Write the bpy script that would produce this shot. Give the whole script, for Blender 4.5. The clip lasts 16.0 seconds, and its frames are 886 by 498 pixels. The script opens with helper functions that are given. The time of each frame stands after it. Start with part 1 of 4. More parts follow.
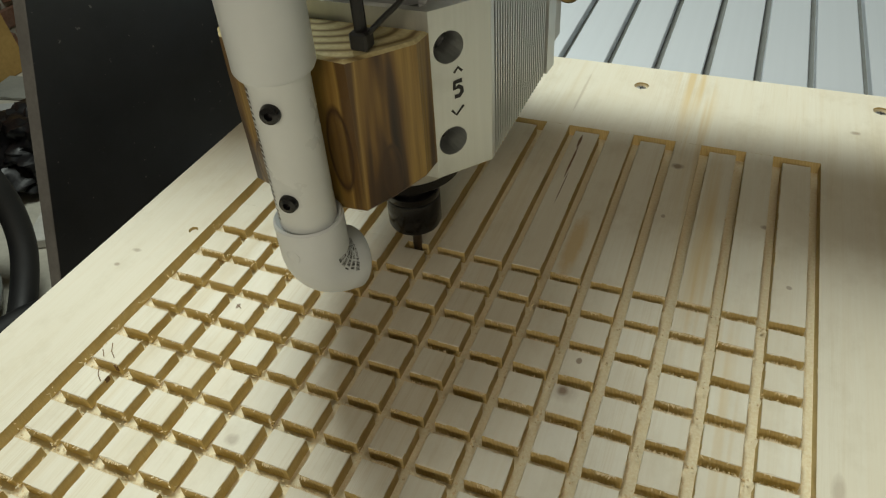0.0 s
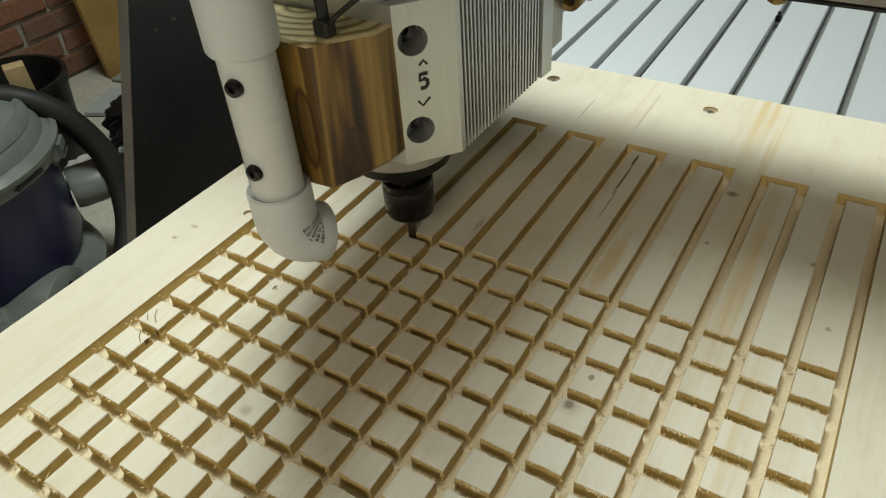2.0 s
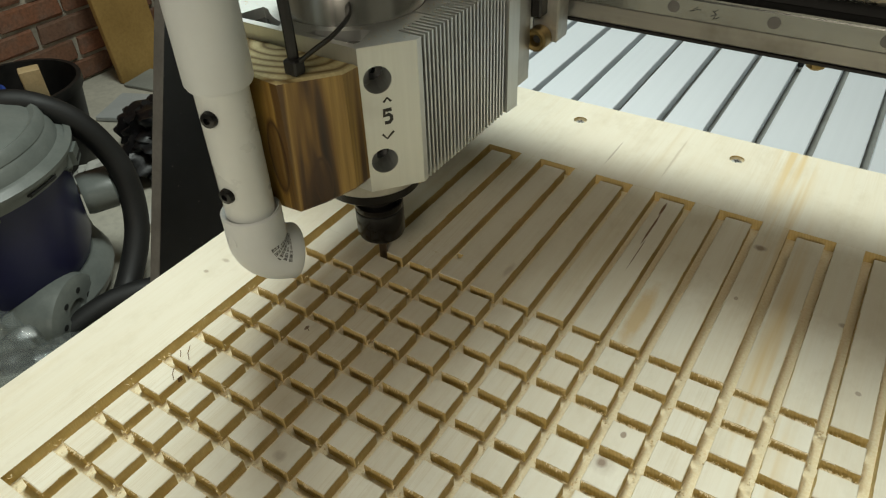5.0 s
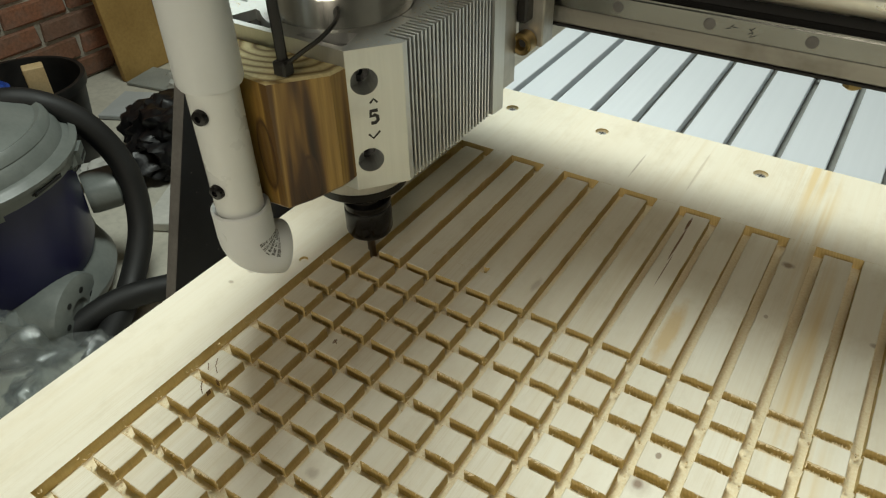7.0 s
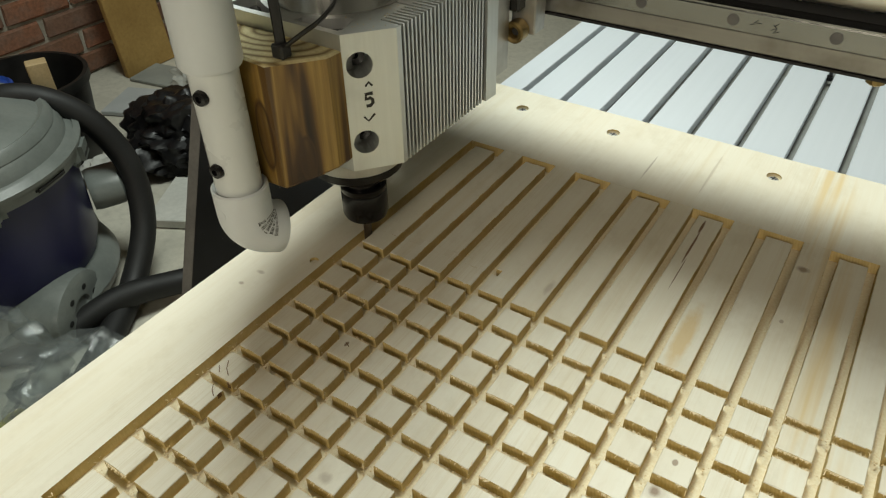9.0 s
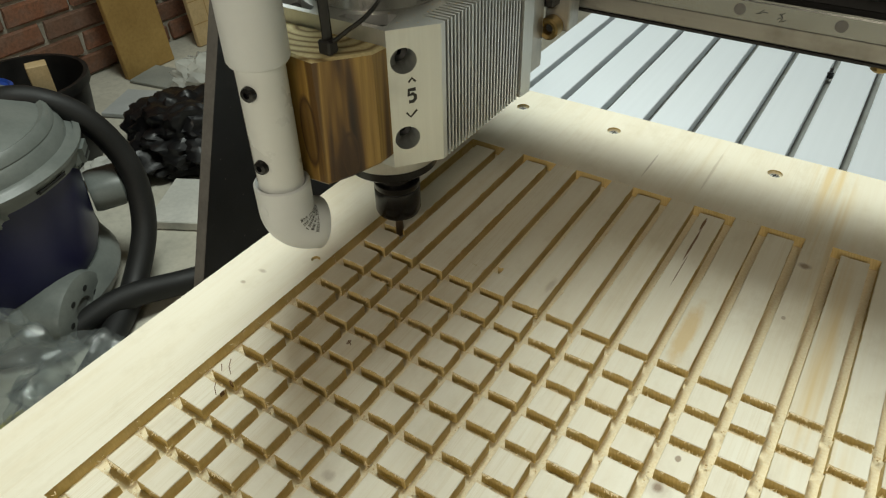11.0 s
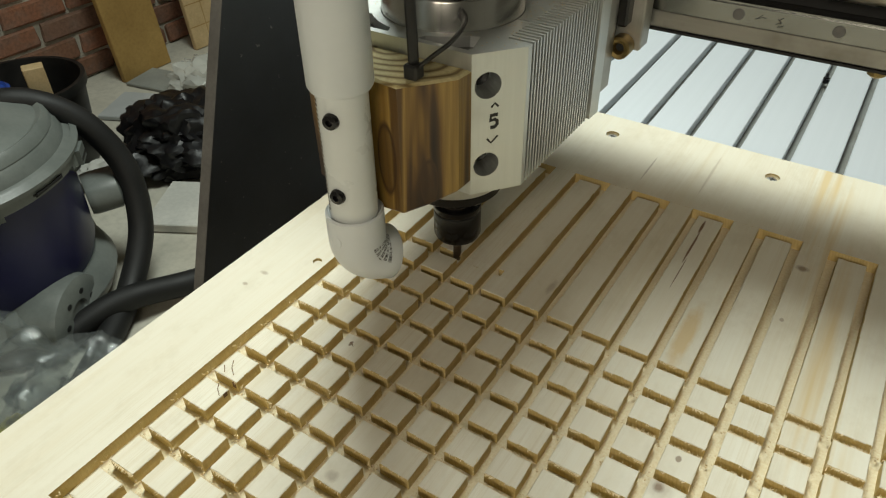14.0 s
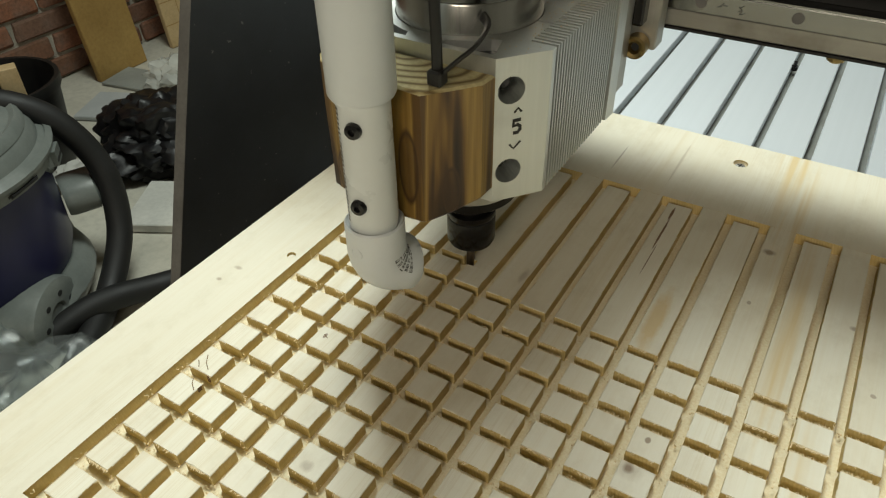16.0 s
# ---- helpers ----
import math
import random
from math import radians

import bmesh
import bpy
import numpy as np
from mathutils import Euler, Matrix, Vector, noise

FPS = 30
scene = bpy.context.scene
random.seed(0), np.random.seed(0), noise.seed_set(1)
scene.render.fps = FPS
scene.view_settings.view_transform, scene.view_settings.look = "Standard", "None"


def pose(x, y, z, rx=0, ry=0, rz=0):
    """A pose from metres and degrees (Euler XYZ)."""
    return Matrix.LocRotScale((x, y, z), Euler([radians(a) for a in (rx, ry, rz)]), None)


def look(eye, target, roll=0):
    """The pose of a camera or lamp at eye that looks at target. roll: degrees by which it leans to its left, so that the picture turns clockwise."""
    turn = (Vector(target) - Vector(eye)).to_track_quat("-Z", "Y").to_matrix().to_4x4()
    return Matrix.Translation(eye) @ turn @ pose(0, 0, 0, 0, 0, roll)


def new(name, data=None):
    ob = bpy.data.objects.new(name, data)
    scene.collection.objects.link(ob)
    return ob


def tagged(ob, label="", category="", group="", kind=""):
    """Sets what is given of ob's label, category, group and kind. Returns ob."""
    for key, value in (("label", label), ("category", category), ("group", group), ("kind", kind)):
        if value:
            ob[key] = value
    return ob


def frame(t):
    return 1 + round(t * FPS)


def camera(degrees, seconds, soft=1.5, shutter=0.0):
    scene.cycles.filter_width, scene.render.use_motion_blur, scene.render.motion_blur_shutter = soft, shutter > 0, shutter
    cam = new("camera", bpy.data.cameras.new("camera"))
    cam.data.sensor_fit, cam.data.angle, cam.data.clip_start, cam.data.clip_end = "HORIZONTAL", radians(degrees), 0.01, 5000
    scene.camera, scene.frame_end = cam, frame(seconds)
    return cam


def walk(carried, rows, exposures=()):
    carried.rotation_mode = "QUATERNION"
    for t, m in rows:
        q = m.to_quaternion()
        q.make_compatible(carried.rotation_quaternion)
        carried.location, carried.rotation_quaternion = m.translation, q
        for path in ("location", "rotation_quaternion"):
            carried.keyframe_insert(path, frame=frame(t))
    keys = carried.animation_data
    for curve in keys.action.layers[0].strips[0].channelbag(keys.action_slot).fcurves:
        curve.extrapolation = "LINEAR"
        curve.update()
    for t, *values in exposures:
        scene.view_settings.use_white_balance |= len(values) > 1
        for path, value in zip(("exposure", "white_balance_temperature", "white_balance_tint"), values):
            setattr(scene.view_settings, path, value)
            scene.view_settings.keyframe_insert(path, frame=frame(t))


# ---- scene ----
# Lengths are written in units of the drawing; SIZE brings them to true metres (1 inch groove pitch, quarter inch bit).
SIZE = 1.6
cam = camera(63.9, 16.0, soft=1.2)
PATH = [
    (0, (0.192, -0.198, 0.189), (-0.443, 1.179, -1.116), -4.2),
    (0.5, (0.201, -0.197, 0.187), (-0.5, 1.153, -1.111), -4.4),
    (1, (0.206, -0.193, 0.188), (-0.57, 1.123, -1.103), -4.8),
    (1.5, (0.21, -0.192, 0.188), (-0.614, 1.109, -1.088), -4.2),
    (2, (0.215, -0.193, 0.188), (-0.655, 1.089, -1.077), -4.5),
    (2.5, (0.214, -0.191, 0.187), (-0.683, 1.073, -1.077), -4.8),
    (3, (0.212, -0.191, 0.189), (-0.702, 1.066, -1.071), -4.8),
    (3.5, (0.211, -0.192, 0.189), (-0.692, 1.073, -1.07), -4.4),
    (4, (0.208, -0.193, 0.193), (-0.684, 1.086, -1.059), -3.6),
    (6.5, (0.19, -0.196, 0.205), (-0.683, 1.111, -1.032), -1.6),
    (7, (0.187, -0.197, 0.205), (-0.686, 1.108, -1.035), -1.5),
    (7.5, (0.186, -0.195, 0.204), (-0.689, 1.107, -1.037), -1.5),
    (8, (0.184, -0.196, 0.204), (-0.689, 1.104, -1.04), -1.4),
    (8.5, (0.182, -0.197, 0.205), (-0.692, 1.101, -1.04), -1.3),
    (9, (0.181, -0.197, 0.205), (-0.691, 1.103, -1.04), -1.2),
    (11.5, (0.181, -0.199, 0.204), (-0.693, 1.102, -1.039), -1.5),
    (12, (0.18, -0.2, 0.204), (-0.692, 1.1, -1.04), -1.3),
    (12.5, (0.18, -0.2, 0.204), (-0.689, 1.101, -1.042), -1.3),
    (13, (0.18, -0.201, 0.204), (-0.689, 1.103, -1.039), -1.3),
    (13.5, (0.18, -0.202, 0.205), (-0.688, 1.105, -1.035), -1.2),
    (14, (0.18, -0.201, 0.205), (-0.686, 1.111, -1.03), -1.1),
    (14.5, (0.182, -0.201, 0.205), (-0.68, 1.115, -1.03), -1.3),
    (15, (0.183, -0.203, 0.205), (-0.665, 1.114, -1.038), -1.1),
    (15.5, (0.186, -0.201, 0.205), (-0.651, 1.122, -1.039), -1.3),
    (16, (0.186, -0.201, 0.205), (-0.639, 1.128, -1.042), -1.3),
]
walk(cam, [(t, look(Vector(eye) * SIZE, Vector(target) * SIZE, roll)) for t, eye, target, roll in PATH], ((0.0, -0.19), (1.0, -0.15), (2.0, -0.07), (4.2, -0.03), (7.0, 0.05), (12.5, 0.08), (16.0, 0.06)))
# ---- light: cool-white overhead lamp of a basement workshop, and an added warm fill ----
world = bpy.data.worlds.new("World")
scene.world = world
world.use_nodes = True
world.node_tree.nodes["Background"].inputs[0].default_value = (0.55, 0.6, 0.7, 1)
world.node_tree.nodes["Background"].inputs[1].default_value = 0.08


def unseen_lamp(eye, target, power, sx, sy, colour):
    data = bpy.data.lights.new("unseen_lamp", "AREA")
    data.shape, data.size, data.size_y, data.energy, data.color = "RECTANGLE", sx * SIZE, sy * SIZE, power * SIZE * SIZE, colour
    ob = new("unseen_lamp", data)
    ob.matrix_world = look(Vector(eye) * SIZE, Vector(target) * SIZE)
    return ob


unseen_lamp((-0.31, 0.66, 1.55), (0.10, 0.05, 0.0), 34.5, 0.70, 0.66, (0.915, 1.0, 0.92))
# unseen fill lamp, added low behind the camera to brighten upright faces
unseen_lamp((0.35, -1.50, 0.85), (0.10, 0.0, 0.05), 8.8, 0.7, 0.35, (1.0, 0.885, 0.70))
scene.view_settings.exposure = 0.0

# ---- sizes ----
P = 0.015875          # groove pitch
G = 0.0040            # groove width
D = 0.0055            # groove depth
COLS, NEAR = 15, -10
YEND = 0.1098         # far end of the long grooves
BX0, BX1, BY0, BY1, BZ = -0.0405, 0.46, -0.34, 0.1815, -0.020
FLOOR = -0.649


# ---- materials ----
def mat(name, colour, rough=0.6, metal=0.0):
    m = bpy.data.materials.new(name)
    m.use_nodes = True
    b = m.node_tree.nodes["Principled BSDF"]
    b.inputs["Base Color"].default_value = (*colour, 1)
    b.inputs["Roughness"].default_value = rough
    b.inputs["Metallic"].default_value = metal
    return m


class Net:
    """Short hand for building a node material."""

    def __init__(self, name, rough=0.6, metal=0.0):
        self.m = mat(name, (0.5, 0.5, 0.5), rough, metal)
        self.t = self.m.node_tree
        self.b = self.t.nodes["Principled BSDF"]
        self.ragged = None

    def n(self, kind, **values):
        node = self.t.nodes.new(kind)
        for k, v in values.items():
            node.inputs[k.replace("_", " ")].default_value = v
        return node

    def link(self, a, b):
        self.t.links.new(a, b)

    def place(self, scale=(1, 1, 1), rot=(0, 0, 0), local=False):
        if local:
            src = self.t.nodes.new("ShaderNodeTexCoord").outputs["Object"]
        else:
            src = self.t.nodes.new("ShaderNodeNewGeometry").outputs["Position"]
        mp = self.t.nodes.new("ShaderNodeMapping")
        mp.inputs["Scale"].default_value = [k / SIZE for k in scale]
        mp.inputs["Rotation"].default_value = rot
        self.link(src, mp.inputs["Vector"])
        return mp.outputs["Vector"]

    def noise(self, vec, scale, detail=4, rough=0.6, distort=0.0):
        node = self.n("ShaderNodeTexNoise", Scale=scale, Detail=detail, Roughness=rough, Distortion=distort)
        self.link(vec, node.inputs["Vector"])
        return node.outputs["Fac"]

    def wave(self, vec, scale, distort, dscale, detail=2, kind="BANDS", direction="X"):
        node = self.n("ShaderNodeTexWave", Scale=scale, Distortion=distort, Detail=detail)
        node.inputs["Detail Scale"].default_value = dscale
        node.wave_type = kind
        if kind == "BANDS":
            node.bands_direction = direction
        else:
            node.rings_direction = direction
        self.link(vec, node.inputs["Vector"])
        return node.outputs["Fac"]

    def ramp(self, fac, stops):
        node = self.t.nodes.new("ShaderNodeValToRGB")
        els = node.color_ramp.elements
        while len(els) < len(stops):
            els.new(0.5)
        for e, (p, c) in zip(els, stops):
            e.position = p
            e.color = (*c, 1) if len(c) == 3 else c
        self.link(fac, node.inputs["Fac"])
        return node.outputs["Color"]

    def grey(self, fac, a, b, lo=0.0, hi=1.0):
        return self.ramp(fac, [(a, (lo, lo, lo)), (b, (hi, hi, hi))])

    def mix(self, fac, a, b, mode="MIX"):
        node = self.t.nodes.new("ShaderNodeMixRGB")
        node.blend_type = mode
        for sock, v in zip(node.inputs, (fac, a, b)):
            if isinstance(v, (int, float)):
                sock.default_value = v if sock.type == "VALUE" else (v, v, v, 1)
            elif isinstance(v, tuple):
                sock.default_value = (*v, 1)
            else:
                self.link(v, sock)
        return node.outputs["Color"]

    def colour(self, c):
        self.link(c, self.b.inputs["Base Color"])

    def rough(self, fac):
        self.link(fac, self.b.inputs["Roughness"])

    def bump(self, fac, strength=0.3, distance=0.001):
        node = self.n("ShaderNodeBump", Strength=strength, Distance=distance * SIZE)
        self.link(fac, node.inputs["Height"])
        self.link(node.outputs["Normal"], self.b.inputs["Normal"])
        return self.m

    def spot(self, x, y, rx, ry, soft=0.35):
        """1 inside an oval knot at (x, y) on the board, 0 outside."""
        pos = self.t.nodes.new("ShaderNodeNewGeometry").outputs["Position"]
        mp = self.t.nodes.new("ShaderNodeMapping")
        mp.inputs["Location"].default_value = (-0.6 * x / rx, -0.6 * y / ry, 0)
        mp.inputs["Scale"].default_value = (0.6 / rx / SIZE, 0.6 / ry / SIZE, 0)
        self.link(pos, mp.inputs["Vector"])
        ln = self.t.nodes.new("ShaderNodeVectorMath")
        ln.operation = "LENGTH"
        self.link(mp.outputs["Vector"], ln.inputs[0])
        if self.ragged is None:
            self.ragged = self.noise(self.place((1, 0.4, 1)), 420, 3, 0.6)
        edge = self.t.nodes.new("ShaderNodeMath")
        edge.operation = "MULTIPLY_ADD"
        edge.inputs[1].default_value = 0.4
        self.link(self.ragged, edge.inputs[0])
        self.link(ln.outputs["Value"], edge.inputs[2])
        return self.grey(edge.outputs[0], 0.8 - 0.6 * soft, 0.8, 1.0, 0.0)


def slanted_band(w, slope, at, half):
    """1 in a band of the board where x + slope * y is near at."""
    pos = w.t.nodes.new("ShaderNodeNewGeometry").outputs["Position"]
    dot = w.t.nodes.new("ShaderNodeVectorMath")
    dot.operation = "DOT_PRODUCT"
    dot.inputs[1].default_value = (1 / SIZE, slope / SIZE, 0)
    w.link(pos, dot.inputs[0])
    off = w.t.nodes.new("ShaderNodeMath")
    off.operation = "SUBTRACT"
    off.inputs[1].default_value = at
    w.link(dot.outputs["Value"], off.inputs[0])
    size = w.t.nodes.new("ShaderNodeMath")
    size.operation = "ABSOLUTE"
    w.link(off.outputs[0], size.inputs[0])
    return w.grey(size.outputs[0], half * 0.4, half, 1.0, 0.0)


def pine_top():
    w = Net("pine", 0.55)
    v = w.place((1, 0.045, 1))
    rings = w.noise(v, 70, 3, 0.55, 0.4)
    fine = w.noise(w.place((1, 0.03, 1)), 900, 3, 0.6)
    tone = w.noise(w.place((1, 0.25, 1)), 14, 3, 0.6)
    base = w.ramp(rings, [(0.30, (0.765, 0.73, 0.615)), (0.55, (0.79, 0.755, 0.65)), (0.72, (0.735, 0.675, 0.535))])
    base = w.mix(w.grey(fine, 0.35, 0.75), base, w.mix(0.06, base, (0.50, 0.38, 0.20)))
    base = w.mix(w.grey(tone, 0.35, 0.7), base, w.mix(0.3, base, (0.73, 0.66, 0.51)))
    # growth-ring lines that wander along the board, smudges, and a tone of its own for each milled piece
    lines = w.noise(w.place((1, 0.018, 1)), 330, 4, 0.7, 0.8)
    where = w.noise(w.place((1, 0.12, 1)), 30, 2, 0.5)
    thin = w.mix(1.0, w.ramp(lines, [(0.50, (0, 0, 0)), (0.56, (1, 1, 1)), (0.60, (0, 0, 0))]), w.grey(where, 0.42, 0.62), "MULTIPLY")
    base = w.mix(w.mix(1.0, thin, (0.24, 0.24, 0.24), "MULTIPLY"), base, (0.54, 0.42, 0.23))
    wide = w.ramp(w.noise(w.place((1, 0.03, 1)), 120, 3, 0.6, 1.5), [(0.48, (0, 0, 0)), (0.60, (1, 1, 1)), (0.70, (0, 0, 0))])
    base = w.mix(w.mix(1.0, wide, (0.10, 0.10, 0.10), "MULTIPLY"), base, (0.64, 0.50, 0.29))
    smudge = w.noise(w.place((1, 0.6, 1)), 55, 5, 0.7)
    base = w.mix(w.mix(1.0, w.grey(smudge, 0.50, 0.72), (0.36, 0.36, 0.36), "MULTIPLY"), base, (0.50, 0.43, 0.30))
    stain = w.noise(w.place((1, 0.8, 1)), 19, 4, 0.65, 0.5)
    base = w.mix(w.mix(1.0, w.grey(stain, 0.50, 0.72), (0.22, 0.22, 0.22), "MULTIPLY"), base, (0.58, 0.47, 0.31))
    info = w.t.nodes.new("ShaderNodeObjectInfo")
    base = w.mix(w.ramp(info.outputs["Random"], [(0.0, (0, 0, 0)), (1.0, (0.26, 0.26, 0.26))]), base, (0.60, 0.51, 0.36))
    # heartwood streak that runs along the board
    st = w.place((1, 0.03, 1))
    streak = w.ramp(w.noise(st, 230, 2, 0.5), [(0.42, (0, 0, 0)), (0.62, (1, 1, 1))])
    band = slanted_band(w, 0.14, 0.2025, 0.012)
    base = w.mix(w.mix(1.0, streak, band, "MULTIPLY"), base, (0.66, 0.52, 0.30))
    soft = w.spot(0.1495, 0.021, 0.0042, 0.024, 0.5)
    base = w.mix(w.mix(1.0, soft, (0.75, 0.75, 0.75), "MULTIPLY"), base, (0.62, 0.44, 0.20))
    for x, y, rx, ry, k in ((0.1805, 0.0889, 0.0034, 0.0026, 0.70), 
                            (0.1640, -0.0520, 0.0022, 0.0024, 0.75), (0.1640, -0.0520, 0.0060, 0.0050, 0.25),
                            (0.0710, -0.1055, 0.0030, 0.0026, 0.35), (-0.0230, -0.0400, 0.0026, 0.0014, 0.40),
                            (-0.0250, -0.0500, 0.0016, 0.0012, 0.50), (0.0380, -0.0540, 0.0008, 0.0016, 0.80),
                            (0.0910, 0.0190, 0.0020, 0.0060, 0.35), (0.0480, 0.0270, 0.0022, 0.0060, 0.35),
                            (0.2200, 0.0551, 0.0024, 0.0018, 0.55), (0.2550, 0.1410, 0.0026, 0.0020, 0.50),
                            (0.1332, 0.0966, 0.0008, 0.0065, 0.97), (0.1337, 0.0792, 0.0006, 0.0160, 0.95),
                            (0.1346, 0.0580, 0.0003, 0.0140, 0.80), (0.1420, -0.0380, 0.0010, 0.0030, 0.55),
                            (0.1660, -0.0380, 0.0012, 0.0016, 0.70), (0.2300, 0.0213, 0.0012, 0.0012, 0.50),
                            (0.1800, 0.0502, 0.0010, 0.0014, 0.50), (0.2460, -0.0600, 0.0024, 0.0060, 0.30),
                            (0.0650, 0.0657, 0.0012, 0.0100, 0.25), (0.0930, 0.1352, 0.0006, 0.0140, 0.40),
                            (0.1230, 0.1449, 0.0008, 0.0250, 0.22), (0.1600, 0.0541, 0.0020, 0.0180, 0.22)):
        s = w.spot(x, y, rx, ry, 0.6 if rx > 0.0013 else 0.35)
        base = w.mix(w.mix(1.0, s, (k, k, k), "MULTIPLY"), base, (0.16, 0.075, 0.025))
    w.colour(base)
    return w.bump(fine, 0.25, 0.0004)


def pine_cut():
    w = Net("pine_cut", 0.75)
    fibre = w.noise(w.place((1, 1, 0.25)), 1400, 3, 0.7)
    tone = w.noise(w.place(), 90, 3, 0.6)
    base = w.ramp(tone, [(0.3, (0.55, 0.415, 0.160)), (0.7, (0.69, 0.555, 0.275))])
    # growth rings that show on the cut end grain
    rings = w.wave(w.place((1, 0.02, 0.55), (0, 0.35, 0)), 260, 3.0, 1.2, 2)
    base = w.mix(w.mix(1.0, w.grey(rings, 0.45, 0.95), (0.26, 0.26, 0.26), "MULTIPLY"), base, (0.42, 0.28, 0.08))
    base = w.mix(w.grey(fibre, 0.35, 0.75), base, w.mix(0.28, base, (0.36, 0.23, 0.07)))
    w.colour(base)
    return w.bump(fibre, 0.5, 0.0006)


def groove_floor():
    w = Net("groove_floor", 0.8)
    fibre = w.noise(w.place(), 900, 4, 0.7)
    base = w.ramp(fibre, [(0.3, (0.72, 0.60, 0.37)), (0.7, (0.84, 0.77, 0.59))])
    w.colour(base)
    return w.bump(fibre, 0.2, 0.0005)


def stained_wood():
    w = Net("stained_wood", 0.34)
    v = w.place((1, 1, 0.06), local=True)
    broad = w.noise(v, 50, 3, 0.5, 1.4)
    fine = w.noise(w.place((1, 1, 0.03), local=True), 700, 3, 0.6)
    base = w.ramp(broad, [(0.38, (0.014, 0.007, 0.003)), (0.45, (0.055, 0.026, 0.008)), (0.50, (0.19, 0.108, 0.024)), (0.58, (0.32, 0.205, 0.050)),
                          (0.68, (0.10, 0.052, 0.013))])
    base = w.mix(w.grey(fine, 0.4, 0.75), base, w.mix(0.4, base, (0.05, 0.02, 0.006)))
    for kx, kz, rx, rz in ((0.0095, 0.0830, 0.0042, 0.0150), (-0.020, 0.0700, 0.004, 0.010), (0.0215, 0.0740, 0.0022, 0.0100)):
        loc = w.t.nodes.new("ShaderNodeTexCoord").outputs["Object"]
        mp = w.t.nodes.new("ShaderNodeMapping")
        mp.inputs["Location"].default_value = (-kx / rx, 0, -kz / rz)
        mp.inputs["Scale"].default_value = (1 / rx / SIZE, 0, 1 / rz / SIZE)
        w.link(loc, mp.inputs["Vector"])
        ln = w.t.nodes.new("ShaderNodeVectorMath")
        ln.operation = "LENGTH"
        w.link(mp.outputs["Vector"], ln.inputs[0])
        rim = w.ramp(ln.outputs["Value"], [(0.0, (0.5, 0.5, 0.5)), (0.72, (0.55, 0.55, 0.55)), (0.86, (1, 1, 1)), (1.0, (0, 0, 0))])
        base = w.mix(rim, base, (0.045, 0.020, 0.007))
    w.colour(base)
    return w.bump(fine, 0.25, 0.0005)


def end_grain():
    w = Net("end_grain", 0.7)
    pos = w.place((1, 1.5, 1), local=True)
    mp = w.t.nodes.new("ShaderNodeMapping")
    mp.inputs["Location"].default_value = (0.004, 0.052, 0)
    w.link(pos, mp.inputs["Vector"])
    ring = w.wave(mp.outputs["Vector"], 52, 1.8, 1.5, 2, "RINGS", "Z")
    fine = w.noise(w.place(local=True), 800, 3, 0.6)
    base = w.ramp(ring, [(0.0, (0.12, 0.075, 0.022)), (0.25, (0.34, 0.265, 0.115)), (0.8, (0.50, 0.43, 0.23))])
    base = w.mix(w.grey(fine, 0.4, 0.7), base, w.mix(0.35, base, (0.2, 0.14, 0.05)))
    w.colour(base)
    return w.bump(fine, 0.4, 0.0006)


def metal(name, colour, rough, streak=(1, 1, 0.02), scale=900, amount=0.12, dirt=0.0, bump=0.08, level=1.0):
    w = Net(name, rough, level)
    s = w.noise(w.place(streak, local=True), scale, 3, 0.6)
    big = w.noise(w.place(local=True), 35, 4, 0.6)
    lo = tuple(c * (1 - amount) for c in colour)
    base = w.mix(s, lo, colour)
    if dirt:
        base = w.mix(w.mix(1.0, w.grey(big, 0.5, 0.72), (dirt, dirt, dirt), "MULTIPLY"), base, (0.10, 0.085, 0.06))
    w.colour(base)
    w.rough(w.grey(big, 0.2, 0.8, max(0.05, rough - 0.04), min(1.0, rough + 0.05)))
    return w.bump(s, bump, 0.0003)


def grain(name, lo, hi, rough, scale, fine=400, bump=0.25, dist=0.001, metallic=0.0, local=True):
    w = Net(name, rough, metallic)
    a = w.noise(w.place(local=local), scale, 5, 0.6)
    b = w.noise(w.place(local=local), fine, 3, 0.6)
    base = w.ramp(a, [(0.32, lo), (0.68, hi)])
    base = w.mix(w.grey(b, 0.4, 0.75), base, w.mix(min(0.25, bump), base, tuple(c * 0.4 for c in lo)))
    w.colour(base)
    w.rough(w.grey(a, 0.2, 0.8, max(0.05, rough - 0.1), min(1, rough + 0.1)))
    return w.bump(b, bump, dist)


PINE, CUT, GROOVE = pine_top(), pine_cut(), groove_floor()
STAINED, ENDGRAIN = stained_wood(), end_grain()
ALU = metal("machined_aluminium", (0.74, 0.76, 0.745), 0.48, (1, 1, 0.03), 700, 0.12, 0.15)
ALU_DULL = metal("extruded_aluminium", (0.60, 0.59, 0.55), 0.50, (1, 1, 0.02), 900, 0.2, 0.35)
TABLE = metal("anodised_table", (0.80, 0.84, 0.89), 0.42, (1, 0.003, 1), 300, 0.07, 0.0, 0.0, 0.6)
TABLE.node_tree.links.remove(TABLE.node_tree.nodes["Principled BSDF"].inputs["Roughness"].links[0])
STEEL = metal("polished_steel", (0.50, 0.495, 0.475), 0.22, (1, 1, 0.02), 500, 0.25, 0.2, 0.05)
RAIL = metal("ground_rail_steel", (0.30, 0.305, 0.295), 0.24, (0.02, 1, 1), 600, 0.25, 0.25, 0.05)
BEAM = metal("dull_gantry_steel", (0.44, 0.43, 0.40), 0.5, (0.03, 1, 1), 300, 0.25, 0.5, 0.1)
